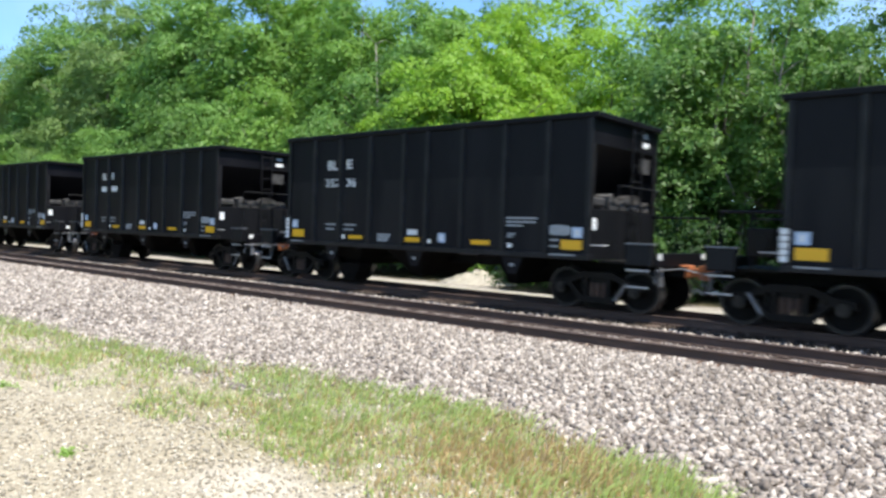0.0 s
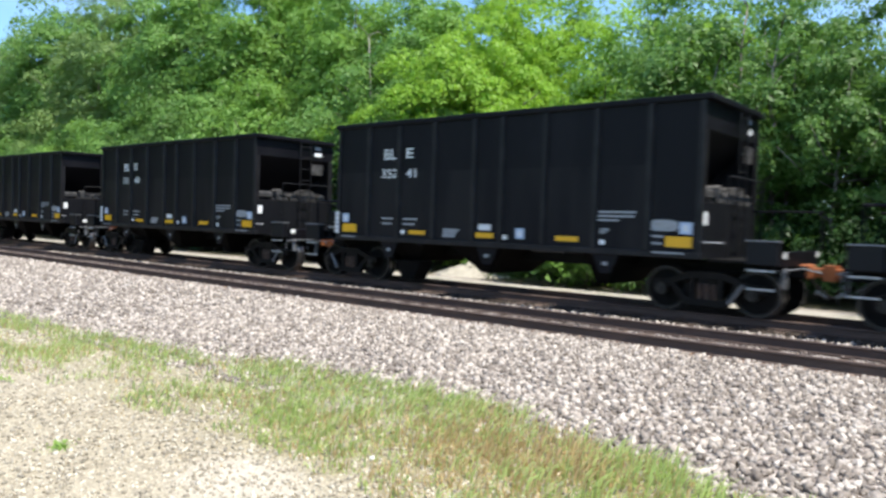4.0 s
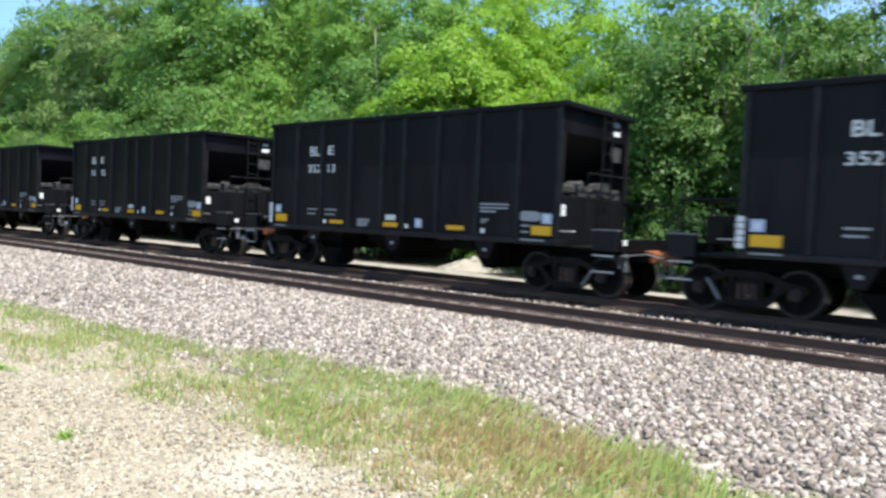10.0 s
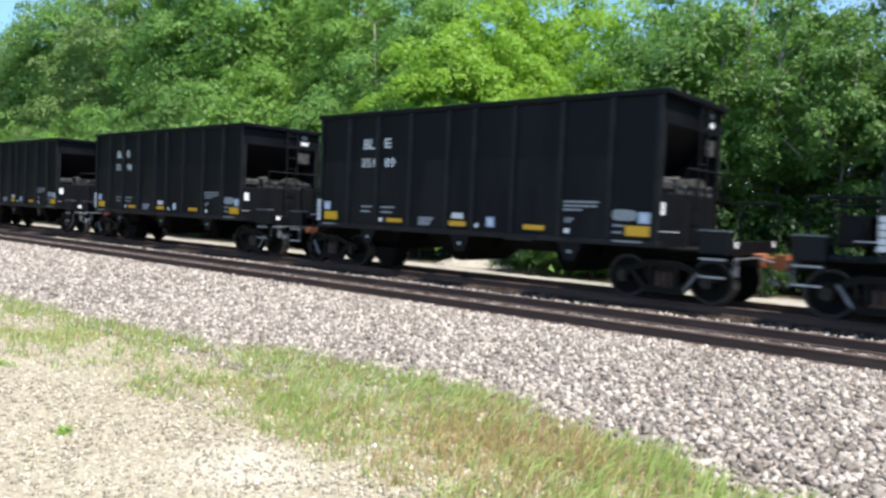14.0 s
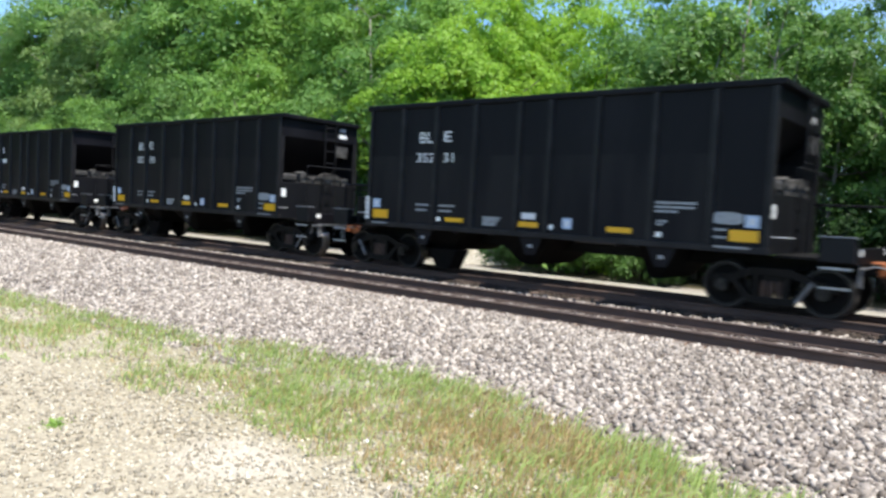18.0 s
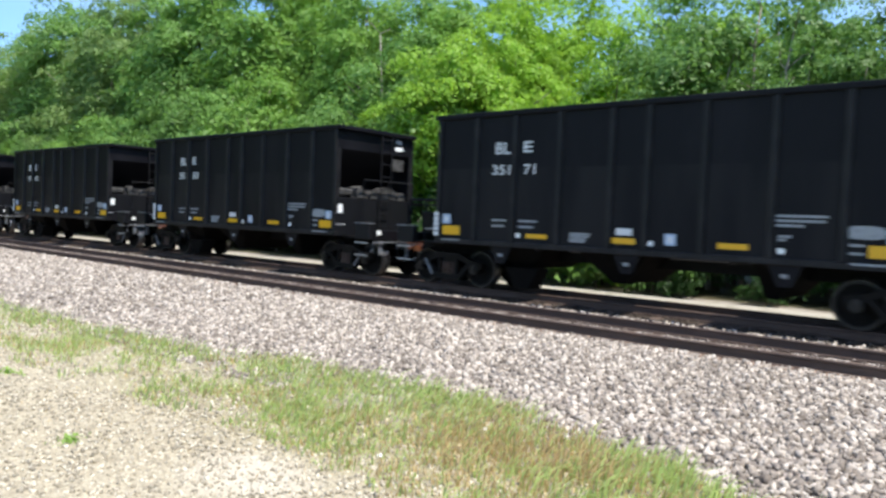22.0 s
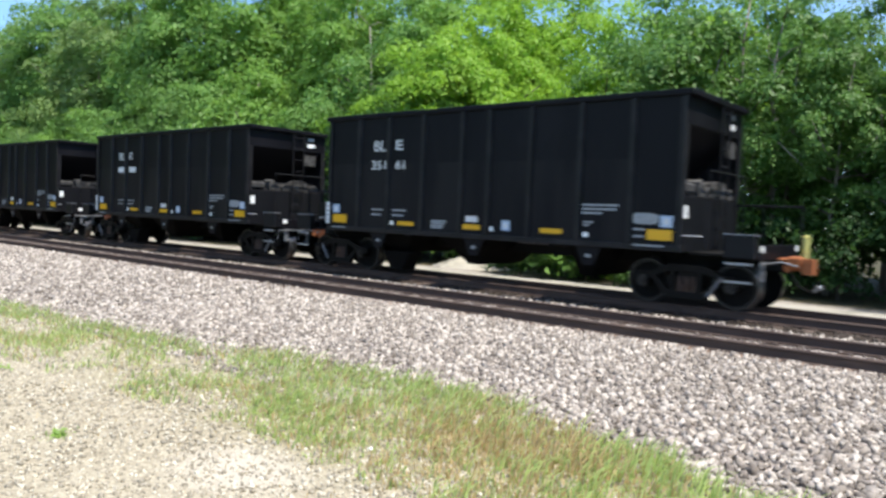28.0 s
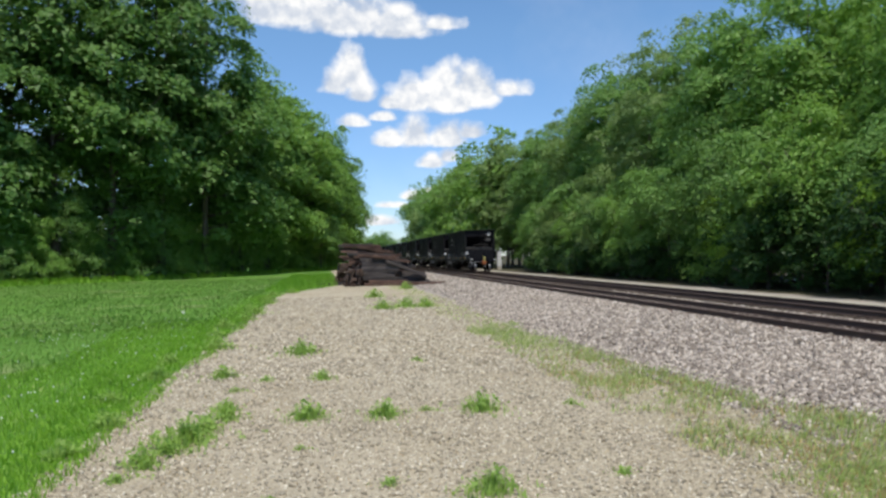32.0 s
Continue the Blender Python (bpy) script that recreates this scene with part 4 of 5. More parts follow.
bm = boxed(-0.16, 0.3, yy(12.3), yy(12.02), 0.84, 1.1, 0.04)
part("marker_clamp", bm, RUST, last, "rust-orange clamp on the coupler")

# ---- woods ----
def leaf_cloud(r, centres, radii, count, size, droop=0.0, out=None):
    """Leaves in domed sprays round clump centres, most of them on the upper side: corners and faces."""
    k = len(centres)
    which = r.integers(0, k, count)
    way = np.zeros((k, 2)) if out is None else out
    rad = radii[which] * r.uniform(0.8, 1.1, count)
    ang = r.uniform(0, 6.283, count)
    lobe = 1 + 0.3 * np.sin(3 * ang + r.uniform(0, 6.283, k)[which]) + 0.2 * np.sin(5 * ang + r.uniform(0, 6.283, k)[which])
    q = np.sqrt(r.random(count))
    dx, dy = np.cos(ang) * q * rad * lobe, np.sin(ang) * q * rad * lobe
    ox, oy = way[which].T
    dz = rad * (0.4 * (1 - q * q) - 0.8 * r.random(count) ** 2.2) - 0.4 * (dx * ox + dy * oy) - droop * q * rad
    pos = centres[which] + np.stack([dx, dy, dz], 1) + r.normal(size=(count, 3)) * (0.07 * rad)[:, None]
    nrm = np.stack([dx / rad * 0.75 + ox * 0.45, dy / rad * 0.75 + oy * 0.45, np.full(count, 0.85)], 1) + r.normal(size=(count, 3)) * 0.5
    nrm /= np.linalg.norm(nrm, axis=1, keepdims=True)
    a = np.cross(nrm, r.normal(size=(count, 3)))
    a /= np.linalg.norm(a, axis=1, keepdims=True)
    b = np.cross(nrm, a)
    ln = size * r.uniform(0.6, 1.35, count)
    a *= (ln * 0.5)[:, None]
    b *= (ln * 0.33)[:, None]
    v = np.stack([pos - a * 1.1 - b * 0.35, pos + b * 1.25, pos + a * 1.2 - b * 0.6], 1).reshape(-1, 3)
    return v, np.arange(count * 3).reshape(-1, 3)


def tree_kind(seed, height, spread, base, leaves, size, leaf_mat, bark, clumps=70, limbs=9, clump_r=1.0, trunk_r=0.2):
    """Meshes of one kind of tree: trunk with limbs, and a crown of leaf clumps with gaps."""
    r = np.random.default_rng(seed)
    bm = bmesh.new()
    lean = r.normal(size=2) * 0.03 * height
    pts, rad = [], []
    for i in range(7):
        t = i / 6
        pts.append((lean[0] * t * t + r.normal() * 0.06 * t, lean[1] * t * t + r.normal() * 0.06 * t, height * 0.8 * t - 0.15))
        rad.append(trunk_r * (1.25 if i == 0 else 1 - 0.85 * t))
    tube(bm, pts, rad, 7)
    centres, radii = [], []
    top = np.array(pts[-1])
    for i in range(limbs):
        t = r.uniform(max(base / height, 0.12), 0.72)
        j = t * 6
        p0 = np.array(pts[int(j)]) + (np.array(pts[min(int(j) + 1, 6)]) - np.array(pts[int(j)])) * (j - int(j))
        ang = r.uniform(0, 2 * math.pi)
        reach = spread * r.uniform(0.55, 0.95) * (1.0 - 0.45 * abs(t - 0.45))
        tip = p0 + np.array([math.cos(ang) * reach, math.sin(ang) * reach, reach * r.uniform(0.25, 0.75)])
        mid = (p0 + tip) / 2 + np.array([0, 0, -0.1 * reach])
        tube(bm, [tuple(p0), tuple(mid), tuple(tip)], [trunk_r * 0.42 * (1 - 0.6 * t), trunk_r * 0.25, 0.02], 5)
        for s in (0.55, 0.8, 1.0):
            centres.append(p0 + (tip - p0) * s + r.normal(size=3) * 0.25)
            radii.append(clump_r * r.uniform(0.7, 1.2))
    while len(centres) < clumps:
        d = r.normal(size=3)
        d /= np.linalg.norm(d)
        q = r.uniform(0.3, 1.0) ** 0.6
        zc = base + (height - base) * 0.52
        half = (height - base) * 0.5
        wid = spread * (1.0 - 0.25 * d[2])
        bump = 0.8 + 0.55 * noise.noise(Vector((d[0] * 2.1 + seed, d[1] * 2.1, d[2] * 2.1)))
        centres.append(np.array([d[0] * wid * q * bump, d[1] * wid * q * bump, zc + d[2] * half * q * bump]))
        radii.append(clump_r * r.uniform(0.55, 1.3))
    centres = np.array(centres)
    out = centres[:, :2] / (np.linalg.norm(centres[:, :2], axis=1, keepdims=True) + 0.3)
    v, f = leaf_cloud(r, centres, np.array(radii), leaves, size, 0.08, out)
    return finish(bm, "trunk", bark, True), mesh_from("crown", v, f, leaf_mat)


def plant_tree(kind, x, y, scale=1.0, turn=0.0, label="", name="tree", category="tree", group="", z=-0.05):
    base = new(name)
    base.location, base.rotation_euler, base.scale = (x, y, z), (0, 0, turn), (scale,) * 3
    part("trunk", kind[0], None, base)
    part("crown", kind[1], None, base)
    return tagged(base, label, category, group)


TALL_MID = [tree_kind(11, 19, 4.8, 2.5, 22000, 0.25, LEAF_MID, BARK, 120, 12, 1.2), tree_kind(12, 20, 4.4, 3.0, 22000, 0.25, LEAF_MID, BARK, 120, 12, 1.2)]
TALL_DEEP = [tree_kind(21, 20, 5.0, 2.2, 22000, 0.25, LEAF_DEEP, BARK, 120, 12, 1.2)]
TALL_BLUE = [tree_kind(22, 19.5, 4.8, 2.2, 22000, 0.25, LEAF_BLUE, BARK, 120, 12, 1.2)]
TALL_LIME = [tree_kind(33, 18.5, 4.8, 2.5, 22000, 0.25, LEAF_LIME, BARK, 120, 12, 1.2)]
TALL_GREY = [tree_kind(31, 19, 4.6, 3.0, 20000, 0.22, LEAF_GREY, BARK_PALE, 150, 14, 0.95)]
LIME = [tree_kind(41, 11.6, 5.9, 1.0, 46000, 0.18, LEAF_LIME, BARK, 260, 18, 0.85), tree_kind(42, 9, 3.4, 0.8, 13000, 0.19, LEAF_LIME, BARK, 80, 12, 0.9)]
MIDDLE = [tree_kind(45, 10, 3.5, 0.6, 14000, 0.18, LEAF_MID, BARK, 80, 10, 0.95, 0.12), tree_kind(46, 11, 3.4, 0.8, 14000, 0.18, LEAF_DEEP, BARK, 80, 10, 0.95, 0.12),
          tree_kind(47, 11, 3.6, 0.8, 14000, 0.18, LEAF_GREY, BARK_PALE, 80, 10, 0.9, 0.12), tree_kind(44, 11, 4.2, 0.8, 19000, 0.2, LEAF_BLUE, BARK, 95, 12, 1.05, 0.13)]
# low growth whose leaf colour already holds the wood's shade
LOW = [tree_kind(54, 3.4, 1.9, 0.05, 3400, 0.17, LEAF_SHADED, BARK, 50, 8, 0.5, 0.05), tree_kind(55, 4.6, 2.2, 0.1, 4200, 0.18, LEAF_SHADED, BARK, 60, 9, 0.55, 0.06)]
SHRUB = [tree_kind(51, 3.6, 1.9, 0.1, 3200, 0.18, LEAF_MID, BARK, 34, 8, 0.6, 0.05), tree_kind(52, 4.5, 2.1, 0.1, 3600, 0.19, LEAF_DEEP, BARK, 36, 8, 0.65, 0.06),
         tree_kind(53, 2.4, 1.5, 0.0, 2400, 0.15, LEAF_LIME, BARK, 26, 7, 0.5, 0.04)]
FAR = [tree_kind(61, 20, 5.6, 0.4, 5200, 0.52, LEAF_MID, BARK, 75, 8, 1.6), tree_kind(62, 21, 5.4, 0.4, 5200, 0.52, LEAF_BLUE, BARK, 75, 8, 1.6),
       tree_kind(63, 19, 5.4, 0.4, 5200, 0.52, LEAF_GREY, BARK, 75, 8, 1.5)]
THIN = [tree_kind(48, 10.5, 2.9, 0.5, 10500, 0.15, LEAF_DEEP, BARK_PALE, 95, 14, 0.55, 0.1), tree_kind(49, 9.5, 2.6, 0.4, 9500, 0.15, LEAF_MID, BARK_PALE, 90, 14, 0.5, 0.09)]
COTTON = [tree_kind(71, 28, 6.2, 2.0, 24000, 0.4, LEAF_DEEP, BARK, 130, 18, 1.5, 0.3), tree_kind(72, 26, 6.0, 0.8, 24000, 0.4, LEAF_BLUE, BARK, 140, 16, 1.5, 0.28),
          tree_kind(73, 24, 5.6, 0.5, 21000, 0.37, LEAF_MID, BARK, 140, 16, 1.35, 0.26), tree_kind(74, 27, 5.8, 1.5, 22000, 0.4, LEAF_DEEP, BARK, 110, 18, 1.35, 0.3)]

WOOD = "trees beside the tracks"
# bright young trees in front
for x, y, s, k in ((26.0, 21.0, 1.0, 0), (24.6, 14.6, 0.86, 1), (24.8, 40.5, 0.86, 1), (24.6, 27.5, 0.84, 1)):
    plant_tree(LIME[k], x, y, s, y * 1.7, "bright yellow-green young tree at the wood's edge", group=WOOD)
r = random.Random(5)
# unseen trees added past the view's right edge to shade the wood's near end
for x, y, s in ((23.2, -2.6, 0.72), (24.6, -7, 0.95), (26.5, -4.5, 0.8), (25.2, -11, 0.95), (23.4, -9, 0.7)):
    plant_tree(TALL_DEEP[0], x, y, s, y, "tall dark green tree added out of view to shade the wood", group=WOOD)
for i, y in enumerate(range(-2, 46, 5)):
    plant_tree((TALL_MID[0], TALL_LIME[0], TALL_MID[1])[i % 3], 33.0 + (i % 2), y + 1.5, (0.58 if y < 12 else 0.83 if y < 34 else 1.0) + 0.04 * (i % 3), i * 2.1, "tall leafy green tree of the wood", group=WOOD)
# half-grown trees of the wood's edge
for i, y in enumerate((-8, -3, 0.0, 9.6, 12.2, 24.0, 31, 34.5, 38, 44, 47.5, 51, 55, 59, 63, 67, 72, 77, 82, 86)):
    k = (1, 1, 1, 1, 1, 3, 3, 0, 3, 1, 3, 3, 0, 3, 2, 3, 0, 2, 3, 0)[i]
    plant_tree(MIDDLE[k], 25.0 + r.uniform(-0.6, 0.9), y + r.uniform(-0.6, 0.6), r.uniform(0.85, 1.15), r.uniform(0, 6.3),
               ("leafy mid-green tree at the wood's edge", "deep green tree at the wood's edge", "grey-green tree at the wood's edge", "bluish green broad-leaved tree at the wood's edge")[k], group=WOOD)
# thin pale-stemmed trees that let the light through
for i, (x, y, s) in enumerate(((25.0, 2.6, 1.0), (26.6, 4.2, 1.1), (24.6, 5.4, 0.9), (25.6, 7.0, 1.05), (27.2, 7.9, 1.15), (25.8, 10.6, 1.0), (27.6, 1.0, 1.1), (24.4, 8.2, 0.8), (27.0, 11.8, 1.1), (24.8, -0.6, 1.0))):
    plant_tree(THIN[(0, 0, 0, 0, 0, 1, 0, 0, 0, 0)[i]], x, y, s, i * 1.4, "slender pale-stemmed tree with thin leafage", group=WOOD)
# tall trees behind them
HIGH = [(-20, 0.62), (2, 0.5), (8, 0.54), (14, 0.7), (28, 0.82), (36, 0.93), (42, 1.04), (53, 1.18), (71, 1.18), (82, 1.16), (95, 1.1), (112, 1.18)]
for i, y in enumerate(np.arange(-15, 112, 4.3)):
    kind = TALL_DEEP[0] if y < 9 else r.choice(TALL_MID + TALL_LIME) if y < 33 else r.choice(TALL_MID * 2 + TALL_BLUE) if y < 46 else r.choice(TALL_GREY * 2 + TALL_BLUE)
    words = "tall grey-green tree with pale bark" if kind is TALL_GREY[0] else "tall leafy green tree of the wood"
    s = float(np.interp(y, [h[0] for h in HIGH], [h[1] for h in HIGH])) * r.uniform(0.93, 1.05)
    plant_tree(kind, 29.3 + r.uniform(-1.2, 1.2), float(y) + r.uniform(-1, 1), s, r.uniform(0, 6.3), words, group=WOOD)
# row behind
for y in range(-12, 115, 7):
    plant_tree(r.choice(FAR[::2]), 35 + r.uniform(-1.5, 1.5), y + r.uniform(-2, 2), r.uniform(0.9, 1.1) * (0.66 if y < 34 else 1.0), r.uniform(0, 6.3), "tall green tree deep in the wood", group=WOOD)
for y in range(112, 205, 7):
    for x0 in (26.5, 34):
        plant_tree(r.choice(FAR), x0 + r.uniform(-1.5, 1.5), y + r.uniform(-2, 2), r.uniform(1.08, 1.32), r.uniform(0, 6.3), "tall green tree along the far track", group=WOOD)
# undergrowth along the edge and inside
for i in range(52):
    y = -6 + i * 2.1
    if 86 < y < 102:
        continue
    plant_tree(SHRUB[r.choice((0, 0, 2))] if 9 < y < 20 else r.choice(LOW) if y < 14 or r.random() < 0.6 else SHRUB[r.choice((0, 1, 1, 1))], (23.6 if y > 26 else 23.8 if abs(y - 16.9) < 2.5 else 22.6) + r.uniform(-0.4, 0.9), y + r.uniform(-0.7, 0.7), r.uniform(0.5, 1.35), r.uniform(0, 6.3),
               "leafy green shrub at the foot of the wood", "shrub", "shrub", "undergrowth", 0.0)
for i in range(34):
    plant_tree(SHRUB[r.choice((0, 1))], 28.0 + r.uniform(-1.0, 2.5), -8 + i * 2.6 + r.uniform(-0.7, 0.7), r.uniform(1.1, 1.7), r.uniform(0, 6.3),
               "leafy shrub in the shade of the wood", "shrub", "shrub", "undergrowth", 0.0)
# sunlit weeds at the far edge of the service road
for x, y, s in ((20.7, 13.9, 0.55), (20.9, 13.2, 0.42), (20.6, 10.4, 0.5), (20.8, 9.6, 0.6), (20.7, 8.7, 0.4), (21.0, 11.6, 0.5), (21.2, 14.9, 0.5), (20.9, 6.3, 0.45)):
    plant_tree((SHRUB[1], LOW[0])[int(y * 10) % 2], x, y, s * 0.85, y * 3, "low green weeds at the road's edge", "roadside_weed", "weed", "weeds along the service road", 0.0)
# bare vine-hung stems near the end of the wood
for x, y, h in ((24.9, 8.4, 9.5), (25.1, 7.7, 8.5), (24.7, 9.4, 7.5), (25.3, 26.0, 11.0)):
    bm = bmesh.new()
    pts = [(0, 0, -0.1)]
    for i in range(1, 8):
        pts.append((pts[-1][0] + r.uniform(-0.22, 0.22), pts[-1][1] + r.uniform(-0.25, 0.25), h * i / 7))
    tube(bm, pts, [0.09 * (1 - 0.8 * i / 7) + 0.01 for i in range(8)], 6)
    for i in range(2, 8):
        for j in range(2):
            a = r.uniform(0, 6.28)
            p = Vector(pts[i])
            q = p + Vector((math.cos(a) * 0.5, math.sin(a) * 0.5, r.uniform(0.2, 0.6)))
            w = q + Vector((math.cos(a) * 0.4, math.sin(a) * 0.4, r.uniform(-0.3, 0.5)))
            tube(bm, [p, q, w], [0.03, 0.018, 0.006], 4)
    stem = new("bare_stem", finish(bm, "bare_stem", BARK_PALE, True))
    stem.location = (x, y, 0)
    tagged(stem, "bare pale twisted stem at the wood's edge", "tree", WOOD)

# wood beyond the lawn
LEFT = "trees beyond the lawn"
for x, y, s, k in ((-42, 68, 1.3, 1), (-36, 71, 1.35, 0), (-31, 74, 1.4, 3), (-26.5, 77, 1.45, 0), (-22, 80, 1.5, 3), (-18, 84, 1.5, 0), (-14.2, 89, 1.45, 3), (-10.8, 94, 1.18, 1),
                   (-8, 99, 1.25, 2), (-5.5, 104, 1.2, 2), (-3, 109, 1.15, 2), (-0.5, 115, 1.06, 2), (0.9, 122, 0.95, 1), (2.2, 131, 0.92, 2)):
    plant_tree(COTTON[k], x, y, s, x * 2.3, ("tall dark green tree beyond the lawn", "tall bluish green tree beyond the lawn", "tall mid-green tree beyond the lawn", "tall dark green tree beyond the lawn")[k], group=LEFT)
for i in range(24):
    plant_tree(SHRUB[1], -46 + 2.1 * i, 78 + 2.3 * i, r.uniform(1.7, 2.4), i * 1.1, "leafy shrub under the tall trees", "shrub", "shrub", "undergrowth", -0.25)
for i in range(14):
    t = i / 13
    plant_tree(FAR[i % 3], -46 + 48 * t + r.uniform(-1, 1), 80 + 64 * t + r.uniform(-2, 2), r.uniform(1.1, 1.35) - 0.25 * t, i * 1.3, "green tree deep in the wood beyond the lawn", group=LEFT)
for i in range(22):
    t = i / 21
    plant_tree(MIDDLE[(0, 3, 0)[i % 3]], -40 + 42 * t + r.uniform(-1, 1), 62 + 52 * t ** 1.2 + r.uniform(-1, 1), r.uniform(0.55, 1.05), i * 1.9, "leafy young tree at the edge of the lawn", group=LEFT)
for i in range(34):
    t = i / 33
    plant_tree(SHRUB[r.choice((0, 0, 1))], -39 + 41 * t + r.uniform(-1, 1), 61 + 54 * t ** 1.2 + r.uniform(-1, 1), r.uniform(0.8, 1.5), r.uniform(0, 6.3),
               "leafy shrub at the edge of the lawn", "shrub", "shrub", "undergrowth", -0.25)
# distant tree line closing the view along the track
for i in range(44):
    x = -70 + i * 4.0
    if abs(x - 13.4) < 5:
        continue
    plant_tree(FAR[1], x + r.uniform(-1, 1), 645 + r.uniform(0, 40), 1.2 + 0.22 * math.sin(i * 0.7) + r.uniform(-0.08, 0.08), i, "distant green tree closing the view", group="distant trees")
for i in range(10):
    plant_tree(FAR[i % 3], -8 - 6 * (i % 3) + r.uniform(-2, 2), 150 + i * 22, r.uniform(0.8, 1.0), i, "tall green tree beyond the lawn", group=LEFT)

# ---- stones and grass ----
def stones(name, count, xs, ys, size, height, mat, label, power=1.0, seed=1):
    """Angular crushed stones lying on the bed."""
    r = np.random.default_rng(seed)
    corner = np.array([(-1, -0.7, -0.5), (0.9, -1, -0.6), (0.8, 0.9, -0.5), (-0.8, 1, -0.6), (-0.6, -0.3, 0.9), (0.6, 0.4, 1)], float) * 1.15
    face = np.array([(0, 1, 4), (1, 5, 4), (1, 2, 5), (2, 3, 5), (3, 4, 5), (3, 0, 4), (0, 3, 2), (0, 2, 1)])
    x = r.uniform(xs[0], xs[1], count)
    y = ys[0] + (ys[1] - ys[0]) * r.random(count) ** power
    s = size * r.uniform(0.55, 1.35, count)
    sh = r.uniform(0.38, 1.12, (count, 3)) * s[:, None] * 0.5
    c = corner[None] * (1 - 0.45 * r.random((count, 6, 3))) * sh[:, None]
    ang = r.uniform(0, 6.283, (count, 3))
    for axis in range(3):
        i, j = (axis + 1) % 3, (axis + 2) % 3
        co, si = np.cos(ang[:, axis])[:, None], np.sin(ang[:, axis])[:, None]
        ci, cj = c[:, :, i].copy(), c[:, :, j].copy()
        c[:, :, i], c[:, :, j] = ci * co - cj * si, ci * si + cj * co
    z = height(x, y) + s * 0.12
    v = c + np.stack([x, y, z], 1)[:, None]
    f = face[None] + (np.arange(count) * 6)[:, None, None]
    ob = new(name, mesh_from(name, v.reshape(-1, 3), f.reshape(-1, 3), mat))
    return tagged(ob, label, "gravel" if mat is PEBBLE else "ballast", kind="stuff")


def bed_height(x, y):
    return np.interp(x, [5.2, 5.5, 6.3, 9.3, 10.1, 16.8, 17.6, 18.6], [-0.01, -0.01, 0.03, BED_Z - 0.01, BED_Z, BED_Z, 0.08, -0.02])


def edge_height(x, y):
    return np.maximum(yard_height(x, y), bed_height(x, y))


def yard_height(x, y):
    return np.array([ground_height(a, b) for a, b in zip(x, y)])


BALLAST = "loose angular pinkish-grey ballast stones"
stones("ballast_stones", 26000, (5.4, 10.6), (0.5, 13), 0.086, bed_height, STONE, BALLAST, 1.0, 1)
stones("ballast_stones", 17000, (5.4, 10.6), (13, 32), 0.1, bed_height, STONE, BALLAST, 1.0, 2)
stones("ballast_stones", 12000, (5.6, 10.9), (32, 80), 0.125, bed_height, STONE, BALLAST, 1.2, 3)
stones("ballast_stones", 5500, (10.82, 12.12), (-3, 34), 0.06, bed_height, STONE_DULL, "dusty brown ballast stones between the rails", 1.0, 4)
stones("ballast_stones", 2600, (10.38, 10.66), (-2, 34), 0.062, bed_height, STONE_RUST, "rust-stained ballast stones along the rail", 1.0, 12)
stones("ballast_stones", 7500, (12.26, 13.72), (-3, 34), 0.088, bed_height, STONE, BALLAST, 1.0, 10)
stones("ballast_stones", 3200, (4.95, 5.7), (6.5, 30), 0.078, edge_height, STONE, "stray ballast stones among the grass", 1.1, 11)
stones("ballast_stones", 6000, (13.72, 17.4), (-3, 30), 0.065, bed_height, STONE_STAIN_SHADE, "loose oil-stained brown ballast stones, darkened for the train's shade", 1.0, 7)
stones("ballast_stones", 7000, (5.4, 10.9), (-8, 0.5), 0.09, bed_height, STONE, BALLAST, 1.0, 8)
stones("gravel_pebbles", 7000, (-2.6, 5.2), (-6, 2.6), 0.036, yard_height, PEBBLE, "small pale gravel stones on the yard", 1.0, 9)
stones("gravel_pebbles", 36000, (-2.6, 5.2), (2.6, 14), 0.038, yard_height, PEBBLE, "small pale gravel stones on the yard", 1.4, 5)
stones("gravel_pebbles", 17000, (-2.6, 5.4), (12, 36), 0.062, yard_height, PEBBLE, "small pale gravel stones on the yard", 1.2, 6)


def blades(r, x, y, z, tall, wide, lean=0.45):
    """Grass blades of two bent pieces each."""
    n = len(x)
    ang, out = r.uniform(0, 6.283, n), r.uniform(0.1, 1.0, n) * lean
    d = np.stack([np.cos(ang), np.sin(ang), np.zeros(n)], 1)
    s = np.stack([-np.sin(ang), np.cos(ang), np.zeros(n)], 1) * (wide * r.uniform(0.6, 1.3, n))[:, None] * 0.5
    p = np.stack([x, y, z], 1)
    up = np.array([0, 0, 1.0])
    m = p + up * (tall * 0.55)[:, None] + d * (tall * out * 0.3)[:, None]
    t = p + up * (tall * 0.95 * (1 - 0.3 * out))[:, None] + d * (tall * out)[:, None]
    v = np.stack([p - s, p + s, m + s * 0.8, m - s * 0.8, t], 1).reshape(-1, 3)
    i = (np.arange(n) * 5)[:, None]
    return v, np.concatenate([i + np.array([0, 1, 2, 3])], 1), np.concatenate([i + np.array([3, 2, 4, 4])], 1)


def grass(name, x, y, z, tall, wide, mat, label, seed, lean=0.45):
    r = np.random.default_rng(seed)
    v, quads, tips = blades(r, x, y, z, tall, wide, lean)
    tris = np.concatenate([quads[:, [0, 1, 2]], quads[:, [0, 2, 3]], tips[:, :3]])
    ob = new(name, mesh_from(name, v, tris, mat))
    return tagged(ob, label, "grass", kind="stuff")


